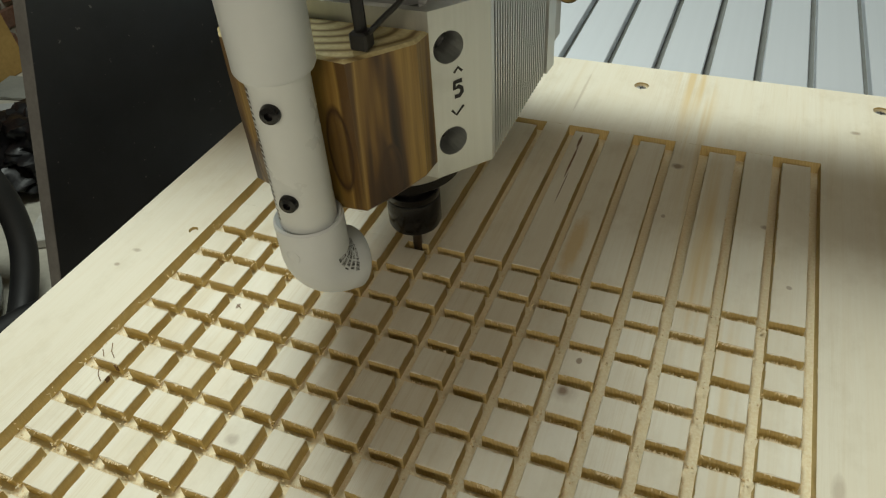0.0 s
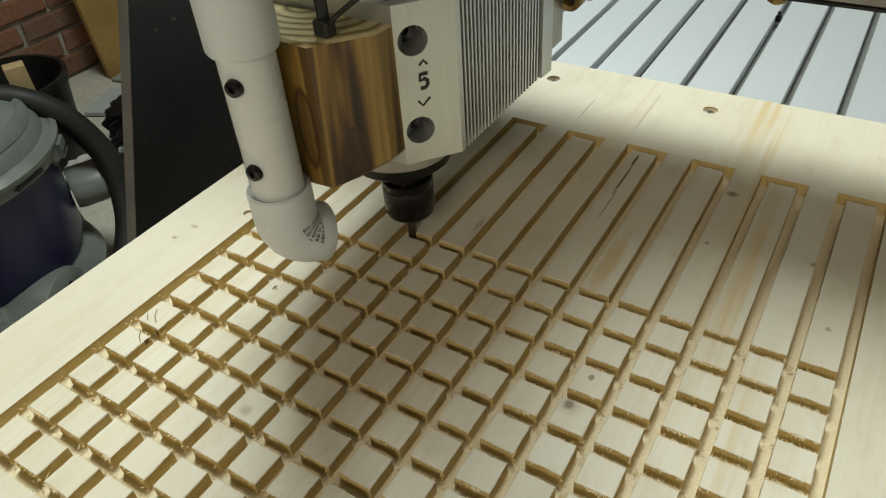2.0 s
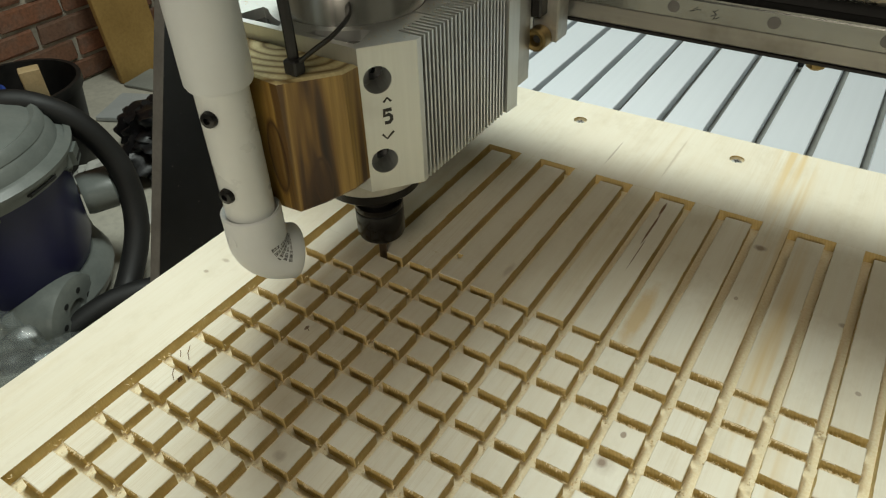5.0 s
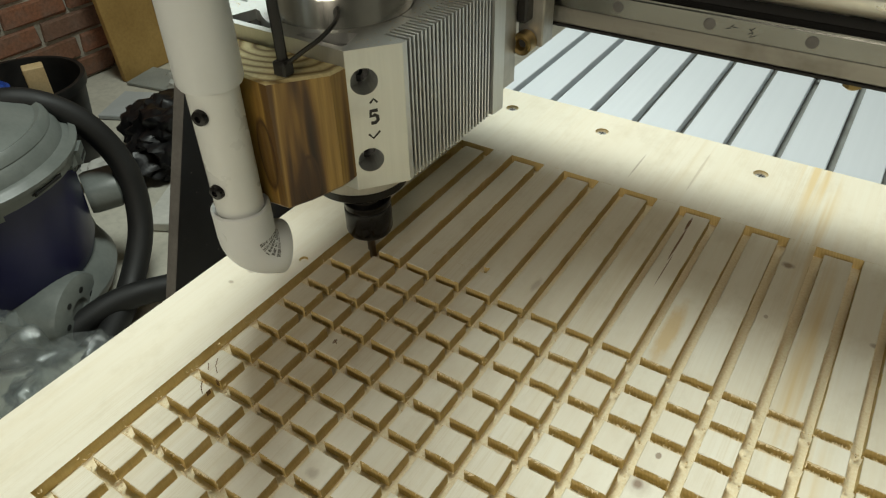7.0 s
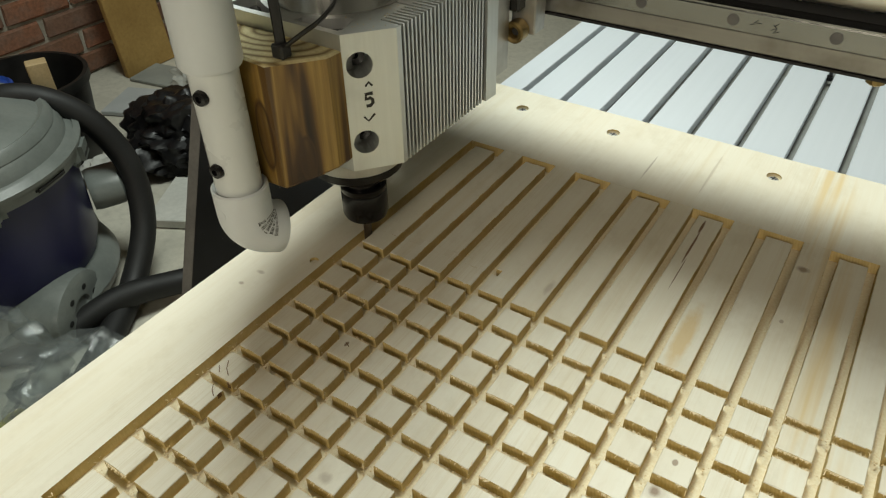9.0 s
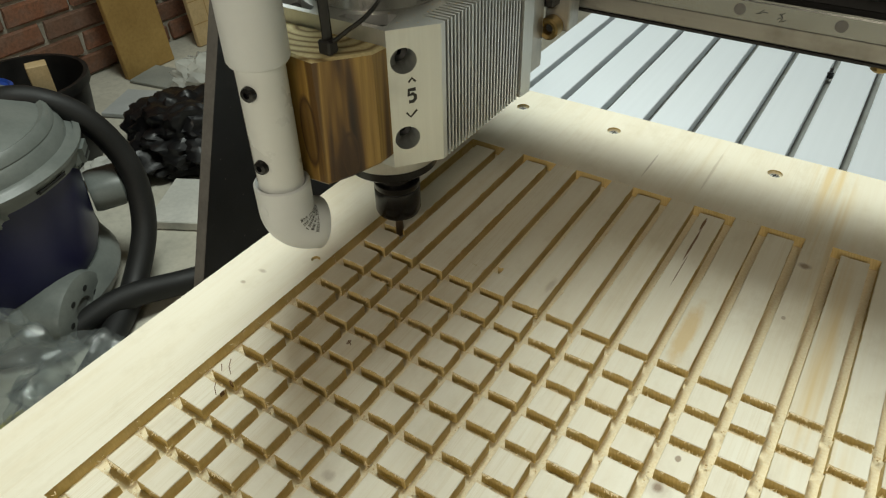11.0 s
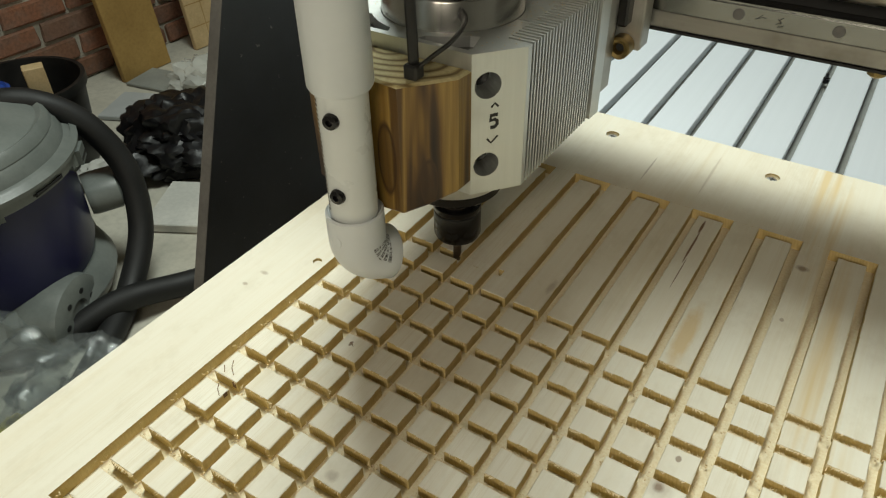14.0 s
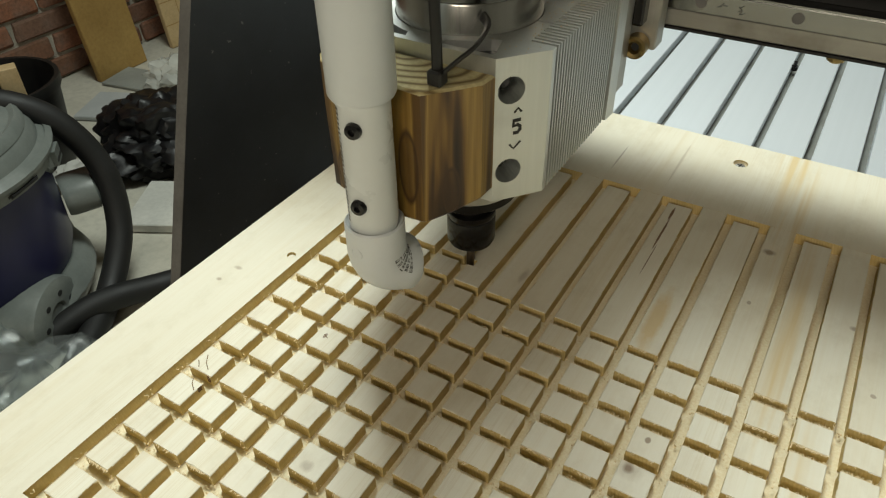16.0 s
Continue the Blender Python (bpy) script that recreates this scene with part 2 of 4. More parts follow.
BLACKMETAL = metal("blackened_steel", (0.016, 0.015, 0.016), 0.22, (1, 1, 1), 300, 0.3, 0.0, 0.05, 0.3)
NUTBLACK = metal("polished_black_oxide", (0.008, 0.0075, 0.0075), 0.20, (1, 1, 1), 300, 0.3, 0.0, 0.0, 0.0)
NUTBLACK.node_tree.nodes["Principled BSDF"].inputs["Specular IOR Level"].default_value = 0.35
CARBIDE = metal("carbide_bit", (0.22, 0.185, 0.155), 0.35, (1, 1, 0.2), 300, 0.3)
BRASS = metal("worn_brass", (0.42, 0.31, 0.13), 0.42, (1, 1, 1), 300, 0.4, 0.5)
PVC = grain("white_pvc", (0.645, 0.68, 0.70), (0.675, 0.71, 0.73), 0.36, 25, 300, 0.03, 0.0003)
PVC_PIPE = grain("cream_pvc_pipe", (0.66, 0.69, 0.685), (0.69, 0.72, 0.715), 0.30, 30, 300, 0.03, 0.0003)
INK = mat("black_ink", (0.02, 0.02, 0.02), 0.6)
BLACKPLASTIC = grain("black_nylon", (0.007, 0.007, 0.007), (0.013, 0.0125, 0.012), 0.46, 40, 500, 0.1, 0.0005)


def scuffed_plate():
    w = Net("black_side_plate", 0.5)
    big = w.noise(w.place(local=True), 16, 5, 0.65)
    base = w.ramp(big, [(0.3, (0.020, 0.023, 0.029)), (0.7, (0.040, 0.045, 0.054))])
    rub = w.noise(w.place((1, 0.25, 1), (0.6, 0, 0), local=True), 140, 4, 0.7)
    base = w.mix(w.mix(1.0, w.grey(rub, 0.66, 0.76), (0.5, 0.5, 0.5), "MULTIPLY"), base, (0.085, 0.085, 0.085))
    speck = w.noise(w.place(local=True), 260, 2, 0.5)
    base = w.mix(w.grey(speck, 0.73, 0.77), base, (0.17, 0.165, 0.155))
    w.colour(base)
    w.rough(w.grey(big, 0.2, 0.8, 0.40, 0.62))
    return w.bump(rub, 0.2, 0.0006)


PANEL = scuffed_plate()
PANEL_EDGE = grain("raw_plate_edge", (0.13, 0.125, 0.12), (0.20, 0.195, 0.185), 0.6, 30, 400, 0.3, 0.0006)
# near-black colour that stands in for the shade in gaps, slots and holes
DARK = mat("gap_shade", (0.012, 0.012, 0.012), 0.7)


# ---- mesh helpers ----
def mesh_of(name, bm, mats, smooth=False):
    bmesh.ops.recalc_face_normals(bm, faces=bm.faces)
    me = bpy.data.meshes.new(name)
    if smooth:
        for f in bm.faces:
            f.smooth = True
    bm.to_mesh(me)
    bm.free()
    for m in (mats if isinstance(mats, (list, tuple)) else [mats]):
        me.materials.append(m)
    if smooth and smooth != "all":
        me.set_sharp_from_angle(angle=radians(35))
    return me


def part(name, bm, mats, parent=None, label="", smooth=False):
    ob = new(name, mesh_of(name, bm, mats, smooth))
    if parent is not None:
        ob.parent = parent
    if label:
        ob["label"] = label
    return ob


def thing(name, label, category, m=None, group="", kind=""):
    ob = new(name)
    ob.empty_display_size = 0.02
    if m is not None:
        ob.matrix_basis = m
    return tagged(ob, label, category, group, kind)


def solid(name, bm, mats, label, category, kind="", m=None, group="", smooth=False):
    ob = new(name, mesh_of(name, bm, mats, smooth))
    if m is not None:
        ob.matrix_basis = m
    return tagged(ob, label, category, group, kind)


def box(x0, x1, y0, y1, z0, z1, bevel=0.0, bm=None, segments=1):
    """A box with rounded edges, added to bm or new."""
    one = bmesh.new()
    bmesh.ops.create_cube(one, size=1)
    for v in one.verts:
        v.co = ((x0 + x1) / 2 + v.co.x * (x1 - x0), (y0 + y1) / 2 + v.co.y * (y1 - y0), (z0 + z1) / 2 + v.co.z * (z1 - z0))
    if bevel:
        bmesh.ops.bevel(one, geom=one.edges[:], offset=bevel, segments=segments, affect="EDGES")
    return joined(bm, one)


def joined(bm, one, m=None):
    if m is not None:
        bmesh.ops.transform(one, matrix=m, verts=one.verts)
    if bm is None:
        return one
    me = bpy.data.meshes.new("tmp")
    one.to_mesh(me)
    one.free()
    bm.from_mesh(me)
    bpy.data.meshes.remove(me)
    return bm


def prism(poly, z0, z1, holes=(), bm=None, bevel=0.0):
    """A polygon with holes, drawn up from z0 to z1."""
    one = bmesh.new()
    edges = []
    for loop in (poly, *holes):
        vs = [one.verts.new((x, y, z1)) for x, y in loop]
        edges += [one.edges.new((vs[i], vs[(i + 1) % len(vs)])) for i in range(len(vs))]
    bmesh.ops.triangle_fill(one, use_beauty=True, use_dissolve=False, edges=edges, normal=(0, 0, 1))
    top = one.faces[:]
    ret = bmesh.ops.extrude_face_region(one, geom=top)
    for v in [g for g in ret["geom"] if isinstance(g, bmesh.types.BMVert)]:
        v.co.z = z0
    if bevel:
        rim = [e for e in one.edges if e.calc_face_angle(0) > 0.5]
        bmesh.ops.bevel(one, geom=rim, offset=bevel, segments=1, affect="EDGES")
    return joined(bm, one)


def lathe(profile, n=32, bm=None, m=None):
    """Radius and height pairs turned round the z axis; ends on the axis close it."""
    one = bmesh.new()
    rings = []
    for r, z in profile:
        if r < 1e-6:
            rings.append([one.verts.new((0, 0, z))])
        else:
            rings.append([one.verts.new((r * math.cos(2 * math.pi * i / n), r * math.sin(2 * math.pi * i / n), z)) for i in range(n)])
    for a, b in zip(rings, rings[1:]):
        for i in range(n):
            j = (i + 1) % n
            if len(a) == 1 and len(b) > 1:
                one.faces.new((a[0], b[i], b[j]))
            elif len(b) == 1 and len(a) > 1:
                one.faces.new((a[i], a[j], b[0]))
            elif len(a) > 1:
                one.faces.new((a[i], a[j], b[j], b[i]))
    return joined(bm, one, m)


def tube(points, radius, n=12, bm=None, flat=1.0, steps=6):
    """A round or flattened tube through points, smoothed, with closed ends."""
    pts = [Vector(p) for p in points]
    path = []
    for i in range(len(pts) - 1):
        p0, p1, p2, p3 = pts[max(i - 1, 0)], pts[i], pts[i + 1], pts[min(i + 2, len(pts) - 1)]
        for k in range(steps):
            t = k / steps
            path.append(0.5 * ((2 * p1) + (p2 - p0) * t + (2 * p0 - 5 * p1 + 4 * p2 - p3) * t * t + (3 * p1 - p0 - 3 * p2 + p3) * t ** 3))
    path.append(pts[-1])
    one = bmesh.new()
    rings, side = [], None
    for i, c in enumerate(path):
        d = (path[min(i + 1, len(path) - 1)] - path[max(i - 1, 0)]).normalized()
        if side is None:
            side = d.orthogonal().normalized()
        side = (side - d * side.dot(d)).normalized()
        up = d.cross(side)
        rings.append([one.verts.new(c + radius * (math.cos(2 * math.pi * k / n) * side + flat * math.sin(2 * math.pi * k / n) * up)) for k in range(n)])
    for a, b in zip(rings, rings[1:]):
        for i in range(n):
            j = (i + 1) % n
            one.faces.new((a[i], a[j], b[j], b[i]))
    one.faces.new(rings[0])
    one.faces.new(rings[-1])
    return joined(bm, one)


def circle(x, y, r, n=20):
    return [(x + r * math.cos(2 * math.pi * i / n), y + r * math.sin(2 * math.pi * i / n)) for i in range(n)]


def ribbon(points, width, m, bm=None, lift=0.0001):
    """A pen stroke on the plane z = 0 of m: a flat strip along points."""
    one = bmesh.new()
    pts = [Vector((*p, lift)) for p in points]
    rows = []
    for i, c in enumerate(pts):
        d = (pts[min(i + 1, len(pts) - 1)] - pts[max(i - 1, 0)]).normalized()
        s = Vector((-d.y, d.x, 0)) * width / 2
        rows.append((one.verts.new(c + s), one.verts.new(c - s)))
    for a, b in zip(rows, rows[1:]):
        one.faces.new((a[0], a[1], b[1], b[0]))
    return joined(bm, one, m)


# ---- the room ----
def plain(x0, x1, y0, y1, z0, z1):
    return box(x0, x1, y0, y1, z0, z1)


CONCRETE = grain("dusty_concrete", (0.44, 0.42, 0.35), (0.62, 0.59, 0.50), 0.85, 3.0, 60, 0.3, 0.002)
PLASTER = grain("dull_plaster", (0.30, 0.28, 0.24), (0.38, 0.36, 0.31), 0.9, 2.0, 40, 0.3, 0.002)
MORTAR = grain("crumbling_mortar", (0.28, 0.25, 0.20), (0.54, 0.50, 0.42), 0.95, 12, 150, 0.6, 0.004)


def brick_material():
    w = Net("old_brick", 0.9)
    a = w.noise(w.place(), 14, 5, 0.65)
    b = w.noise(w.place(), 120, 4, 0.65)
    info = w.t.nodes.new("ShaderNodeObjectInfo")
    base = w.ramp(info.outputs["Random"], [(0.0, (0.20, 0.100, 0.060)), (0.5, (0.29, 0.120, 0.065)), (1.0, (0.17, 0.105, 0.075))])
    base = w.mix(w.grey(a, 0.45, 0.7), base, w.mix(0.6, base, (0.20, 0.15, 0.12)))
    base = w.mix(w.grey(b, 0.4, 0.75), base, w.mix(0.5, base, (0.03, 0.02, 0.015)))
    w.colour(base)
    return w.bump(b, 0.6, 0.004)


BRICK = brick_material()
WX = -1.70
floor = solid("floor", plain(-1.98, 2.2, -2.2, 2.8, FLOOR - 0.1, FLOOR), CONCRETE, "dusty grey concrete workshop floor", "floor", "structure")
# ceiling and plaster walls are unseen, added to close the room for bounced light
ceiling = solid("ceiling", plain(-1.98, 2.2, -2.2, 2.8, 1.75, 1.85), PLASTER, "unseen plain ceiling added to close the room", "ceiling", "structure")
wall_east = solid("wall_east", plain(2.1, 2.2, -2.2, 2.8, FLOOR, 1.75), PLASTER, "unseen plain plaster wall added to close the room", "wall", "structure")
wall_south = solid("wall_south", plain(WX - 0.012, 2.1, -2.2, -2.1, FLOOR, 1.75), PLASTER, "unseen plain plaster wall added to close the room", "wall", "structure")
wall_north = solid("wall_north", plain(WX - 0.012, 2.1, 2.7, 2.8, FLOOR, 1.75), PLASTER, "unseen plain plaster wall added to close the room", "wall", "structure")
wall_west = solid("wall_west", plain(-1.98, WX - 0.012, -2.1, 2.7, FLOOR, 1.75), MORTAR, "old red brick wall with crumbling pale mortar", "wall", "structure")

# ---- machine bed ----
SLOT0, SLOTP, SLOTW = 0.0037, 0.0295, 0.0044
TY0, TY1 = -0.36, 0.75
bed = thing("machine_bed", "silvery anodised aluminium bed with parallel clamping slots", "machine bed")
# the base that shows in the slots is darker than the slats
part("bed_base", box(-0.046, 0.60, TY0, TY1, -0.046, -0.0262), metal("dark_slot_floor", (0.26, 0.265, 0.25), 0.6, (1, 0.02, 1), 300, 0.3, 0.4), bed)
edges = [-0.046] + [SLOT0 + SLOTP * k for k in range(-1, 21)] + [0.60]
for a, b in zip(edges, edges[1:]):
    x0 = a + (SLOTW / 2 if a != edges[0] else 0)
    x1 = b - (SLOTW / 2 if b != edges[-1] else 0)
    if x1 - x0 > 0.002:
        part("bed_slat", box(x0, x1, TY0, TY1, -0.032, BZ, 0.0005), TABLE, bed)
b = lathe([(0, 0.0036), (0.0013, 0.0036), (0.0013, 0.0005), (0.0022, 0.0005), (0.0024, -0.0010), (0.0022, -0.003), (0, -0.003)], 14, None, pose(0.1507, 0.352, BZ))
solid("slot_bolt", b, BLACKMETAL, "small dark bolt standing in a bed slot", "bolt", "", None, "", True)
bench = thing("workbench", "plain low bench that carries the machine", "bench")
BENCHWOOD = grain("bench_plywood", (0.30, 0.22, 0.13), (0.40, 0.30, 0.18), 0.7, 8, 200)
part("bench_top", box(-0.03, 0.60, TY0, TY1, -0.10, -0.046), BENCHWOOD, bench)
for x in (0.0, 0.54):
    for y in (TY0 + 0.02, TY1 - 0.08):
        part("leg", box(x, x + 0.06, y, y + 0.06, FLOOR, -0.10), BENCHWOOD, bench)

# ---- the board that is being cut ----
board = thing("pine_board", "pale pine board with a half-milled grid of grooves", "workpiece")
XL, XR, YN, YF = -0.0032, COLS * P + G / 2, NEAR * P - G / 2, YEND
HOLES = ((0.003, 0.1595, 0.0038), (0.062, 0.160, 0.0038), (0.1515, 0.160, 0.0038), (0.267, 0.166, 0.0038), (-0.0080, -0.0210, 0.0021))


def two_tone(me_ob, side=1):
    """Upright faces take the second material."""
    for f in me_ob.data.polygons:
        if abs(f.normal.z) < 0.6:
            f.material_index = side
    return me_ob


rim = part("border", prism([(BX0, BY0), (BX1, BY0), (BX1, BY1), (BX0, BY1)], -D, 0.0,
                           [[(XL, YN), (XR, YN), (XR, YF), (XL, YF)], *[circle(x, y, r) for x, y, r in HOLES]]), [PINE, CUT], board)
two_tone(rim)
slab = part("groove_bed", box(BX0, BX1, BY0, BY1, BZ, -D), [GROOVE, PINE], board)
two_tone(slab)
DULLSCREW = metal("dull_zinc_screw", (0.58, 0.57, 0.53), 0.45, (1, 1, 1), 400, 0.4, 0.4)
for x, y, r in HOLES[:4]:
    b = lathe([(0, -0.0001), (r * 0.30, 0.0), (r * 0.72, -0.0004), (r * 0.78, -0.0009), (r * 0.60, -0.0016), (0, -0.0018)], 20, None, pose(x, y, -0.0011))
    screw = part("screw", b, DULLSCREW, board, "sunk dull zinc wood screw", True)
    turn = pose(x, y, 0, 0, 0, 30 + 900 * x)
    cross = joined(box(-r * 0.42, r * 0.42, -0.00032, 0.00032, -0.0014, -0.00100), box(-0.00032, 0.00032, -r * 0.42, r * 0.42, -0.0014, -0.00098))
    # solid cross, coloured black for the shade inside the slot
    part("cross_slot", joined(None, cross, turn), DARK, screw, "dark cross slot")
    part("counterbore", lathe([(0, -0.0029), (r * 0.999, -0.0029), (r * 0.999, -0.0008), (r * 0.90, -0.0019), (0, -0.0026)], 22, None, pose(x, y, 0)), GROOVE, board)
part("dowel", lathe([(0, -0.0011), (0.0017, -0.0011), (0.0018, -0.0014), (0.0018, -0.004), (0, -0.004)], 16, None, pose(*HOLES[4][:2], 0)), PINE, board)


def chip_block(w, l, h, seed):
    """A block with crumbling top edges; origin at the middle of its top."""
    rnd = random.Random(seed)
    nx, ny = 6, max(6, min(24, int(l / 0.004)))
    outline = [(-w / 2 + w * i / nx, -l / 2) for i in range(nx)] + [(w / 2, -l / 2 + l * i / ny) for i in range(ny)]
    outline += [(w / 2 - w * i / nx, l / 2) for i in range(nx)] + [(-w / 2, l / 2 - l * i / ny) for i in range(ny)]
    bm = bmesh.new()
    rings = []
    for z, inset, jit in ((-h, 0.0, 0.00002), (-0.0003, 0.0, 0.00004), (0.0, 0.00020, 0.00007)):
        ring = []
        for x, y in outline:
            chip = 0.0004 if z == 0.0 and rnd.random() < 0.05 else 0.0
            k = inset + chip
            ring.append(bm.verts.new((x * (1 - 2 * k / w) + rnd.uniform(-1, 1) * jit, y * (1 - 2 * k / l) + rnd.uniform(-1, 1) * jit,
                                      z + (rnd.uniform(-1, 0) * 0.00005 if z > -h / 2 else 0))))
        rings.append(ring)
    n = len(outline)
    for a, c in zip(rings, rings[1:]):
        for i in range(n):
            bm.faces.new((a[i], a[(i + 1) % n], c[(i + 1) % n], c[i]))
    bm.faces.new(rings[-1])
    return bm


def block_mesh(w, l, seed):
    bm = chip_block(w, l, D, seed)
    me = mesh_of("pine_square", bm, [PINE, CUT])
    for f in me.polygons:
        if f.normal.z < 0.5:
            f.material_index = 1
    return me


squares = [block_mesh(P - G, P - G, s) for s in range(8)]


def piece(name, me, x, y, z=0.0):
    ob = new(name, me)
    ob.location = (x, y, z)
    ob.parent = board
    return ob


for c in range(COLS):
    for r in range(NEAR, 0):
        piece("square", squares[(c * 7 + r * 3 + c * r) % 8], (c + 0.5) * P, (r + 0.5) * P)
CUT2 = 5              # columns whose second cross cut is made while the camera looks on
for c in range(CUT2):
    piece("square", squares[(c * 5) % 8], (c + 0.5) * P, 0.5 * P)
for c in range(COLS):
    y0 = (P if c < CUT2 else 0.0) + G / 2
    y1 = YEND - 0.0043 if c % 2 == 0 else YF + 0.0012
    strip = piece("strip", block_mesh(P - G, y1 - y0, 40 + c), (c + 0.5) * P, (y0 + y1) / 2)
    strip.location.z -= 0.00002 if c % 2 else 0.0

# plugs of wood in the two cross grooves: each sinks out of the groove as the bit takes it away
PLUGN = 4
PW = (P - G) / PLUGN
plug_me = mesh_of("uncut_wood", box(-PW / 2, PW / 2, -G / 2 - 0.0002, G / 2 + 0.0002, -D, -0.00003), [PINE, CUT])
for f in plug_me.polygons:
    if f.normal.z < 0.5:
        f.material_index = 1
plugs = []
SPEED = 0.01052


def plug_row(y, cols, when):
    for c in cols:
        for k in range(PLUGN):
            x = c * P + G / 2 + (k + 0.5) * PW
            ob = piece("uncut_wood", plug_me, x, y)
            plugs.append((ob, x, y, when(x)))


X0 = 0.0885           # bit's place at the start, on the first cross groove
plug_row(0.0, range(0, 6), lambda x: (X0 - x - 0.0012) / SPEED)
X2 = 0.0165           # bit's place at 11.5 s, on the second cross groove
plug_row(P, range(0, CUT2), lambda x: 11.5 + (x - X2 - 0.0012) / SPEED)


def fibres():
    """Torn wood fibres along the groove edges."""
    rnd = random.Random(5)
    bm = bmesh.new()

    def burr(x, y, a, l, up):
        d = Vector((math.cos(a), math.sin(a), 0))
        s = Vector((-d.y, d.x, 0)) * rnd.uniform(0.00008, 0.00022)
        p = Vector((x, y, -0.0001))
        q = p + d * l * 0.5 + Vector((0, 0, up * 0.7))
        e = p + d * l + Vector((0, 0, up * rnd.uniform(-0.4, 1.2)))
        v = [bm.verts.new(t) for t in (p - s, p + s, q + s * 0.8, q - s * 0.8, e)]
        bm.faces.new(v[:4])
        bm.faces.new((v[3], v[2], v[4]))

    def hair(x, y, l):
        a = math.pi / 2 + rnd.gauss(0, 0.7)
        p = Vector((x, y, -0.00015))
        d = Vector((math.cos(a), math.sin(a), 0))
        s = Vector((-d.y, d.x, 0)) * rnd.uniform(0.00006, 0.00016)
        e = p + d * l + Vector((0, 0, rnd.uniform(-0.2, 0.6) * l))
        bm.faces.new([bm.verts.new(t) for t in (p - s, p + s, e)])

    def crumb(x, y, z, s):
        q = bmesh.ops.create_icosphere(bm, subdivisions=1, radius=s)["verts"]
        for v in q:
            v.co = Vector((v.co.x * rnd.uniform(0.6, 1.5) + x, v.co.y * rnd.uniform(0.6, 1.5) + y, v.co.z * rnd.uniform(0.5, 1.0) + z))

    for c in range(COLS):
        for r in range(NEAR, 1):
            ye = r * P + G / 2
            if r == 0 and c < 6:
                continue
            rough = rnd.random()
            x = c * P + G / 2
            if rough > 0.66:
                # a comb of torn fibres that lean over the front edge
                start, stop = sorted((rnd.random(), rnd.random()))
                start, stop = (0.0, 1.0) if rough > 0.88 else (start, max(stop, start + 0.3))
                a0 = -math.pi / 2 + rnd.choice((-0.5, 0.45))
                n = int((stop - start) * 30)
                for i in range(n):
                    xx = x + (P - G) * min(1, start + (stop - start) * i / max(n, 1))
                    burr(xx, ye, a0 + rnd.uniform(-0.25, 0.25), rnd.uniform(0.0007, 0.0017), rnd.uniform(-0.0005, 0.0001))
            for _ in range(rnd.randrange(2, 8)):
                burr(x + rnd.random() * (P - G), ye, -math.pi / 2 + rnd.uniform(-0.8, 0.8), rnd.uniform(0.0005, 0.0014), rnd.uniform(-0.0003, 0.0004))
            thick = rnd.choice((15, 40, 80, 130))
            for _ in range(thick):
                hair(x + rnd.random() * (P - G), r * P - G / 2 - rnd.uniform(0, 0.0002), rnd.uniform(0.0004, 0.0015))
            # crumbs left at the crossings
            for _ in range(rnd.randrange(2, 7)):
                xx = c * P + rnd.uniform(-0.0019, 0.0019)
                yy = r * P + rnd.uniform(-0.0022, 0.0022)
                crumb(xx, yy, -D + rnd.uniform(0.0003, 0.0032), rnd.uniform(0.00015, 0.00045))
                burr(xx, yy, rnd.uniform(0, 6.28), rnd.uniform(0.0006, 0.0018), rnd.uniform(-0.0010, 0.0004))
    for c in range(COLS + 1):
        for _ in range(10):
            y = rnd.uniform(NEAR * P, YEND)
            burr(c * P + rnd.choice((-1, 1)) * G / 2, y, math.pi / 2 + rnd.uniform(-0.5, 0.5), rnd.uniform(0.001, 0.003), rnd.uniform(0, 0.0010))
    return bm


FIBRE = grain("torn_fibre", (0.70, 0.54, 0.30), (0.82, 0.69, 0.46), 0.8, 200, 900)
KNOT = grain("brown_resin_knot", (0.12, 0.060, 0.022), (0.24, 0.135, 0.055), 0.7, 500, 1200)
SPLIT = grain("dark_resin_split", (0.13, 0.070, 0.028), (0.24, 0.14, 0.060), 0.8, 300, 900)
for way in (((0.0046, -0.0856), (0.0070, -0.0889), (0.0103, -0.0912)), ((0.0033, -0.0893), (0.0046, -0.0904), (0.0061, -0.0919)),
            ((0.0085, -0.0970), (0.0101, -0.0992), (0.0132, -0.1013)), ((0.0372, -0.0536), (0.0384, -0.0541), (0.0398, -0.0549))):
    part("split", ribbon(way, 0.00034, Matrix(), None, 0.00006), SPLIT, board, "thin dark split in the wood")
part("resin_knot", box(0.01372, 0.01397, -0.1002, -0.0982, -0.0022, 0.00002, 0.0001), KNOT, board, "dark resin knot in a square's corner")
part("resin_knot", box(0.0116, 0.0131, -0.0936, -0.0932, -0.0036, -0.0006, 0.0001), KNOT, board, "dark resin knot in a square's corner")
tagged(part("fibre_litter", fibres(), FIBRE, board), kind="stuff")

# ---- gantry: black side plate, beam, rail ----
gantry = thing("machine_gantry", "moving machine gantry of dull steel with a black side plate", "gantry")


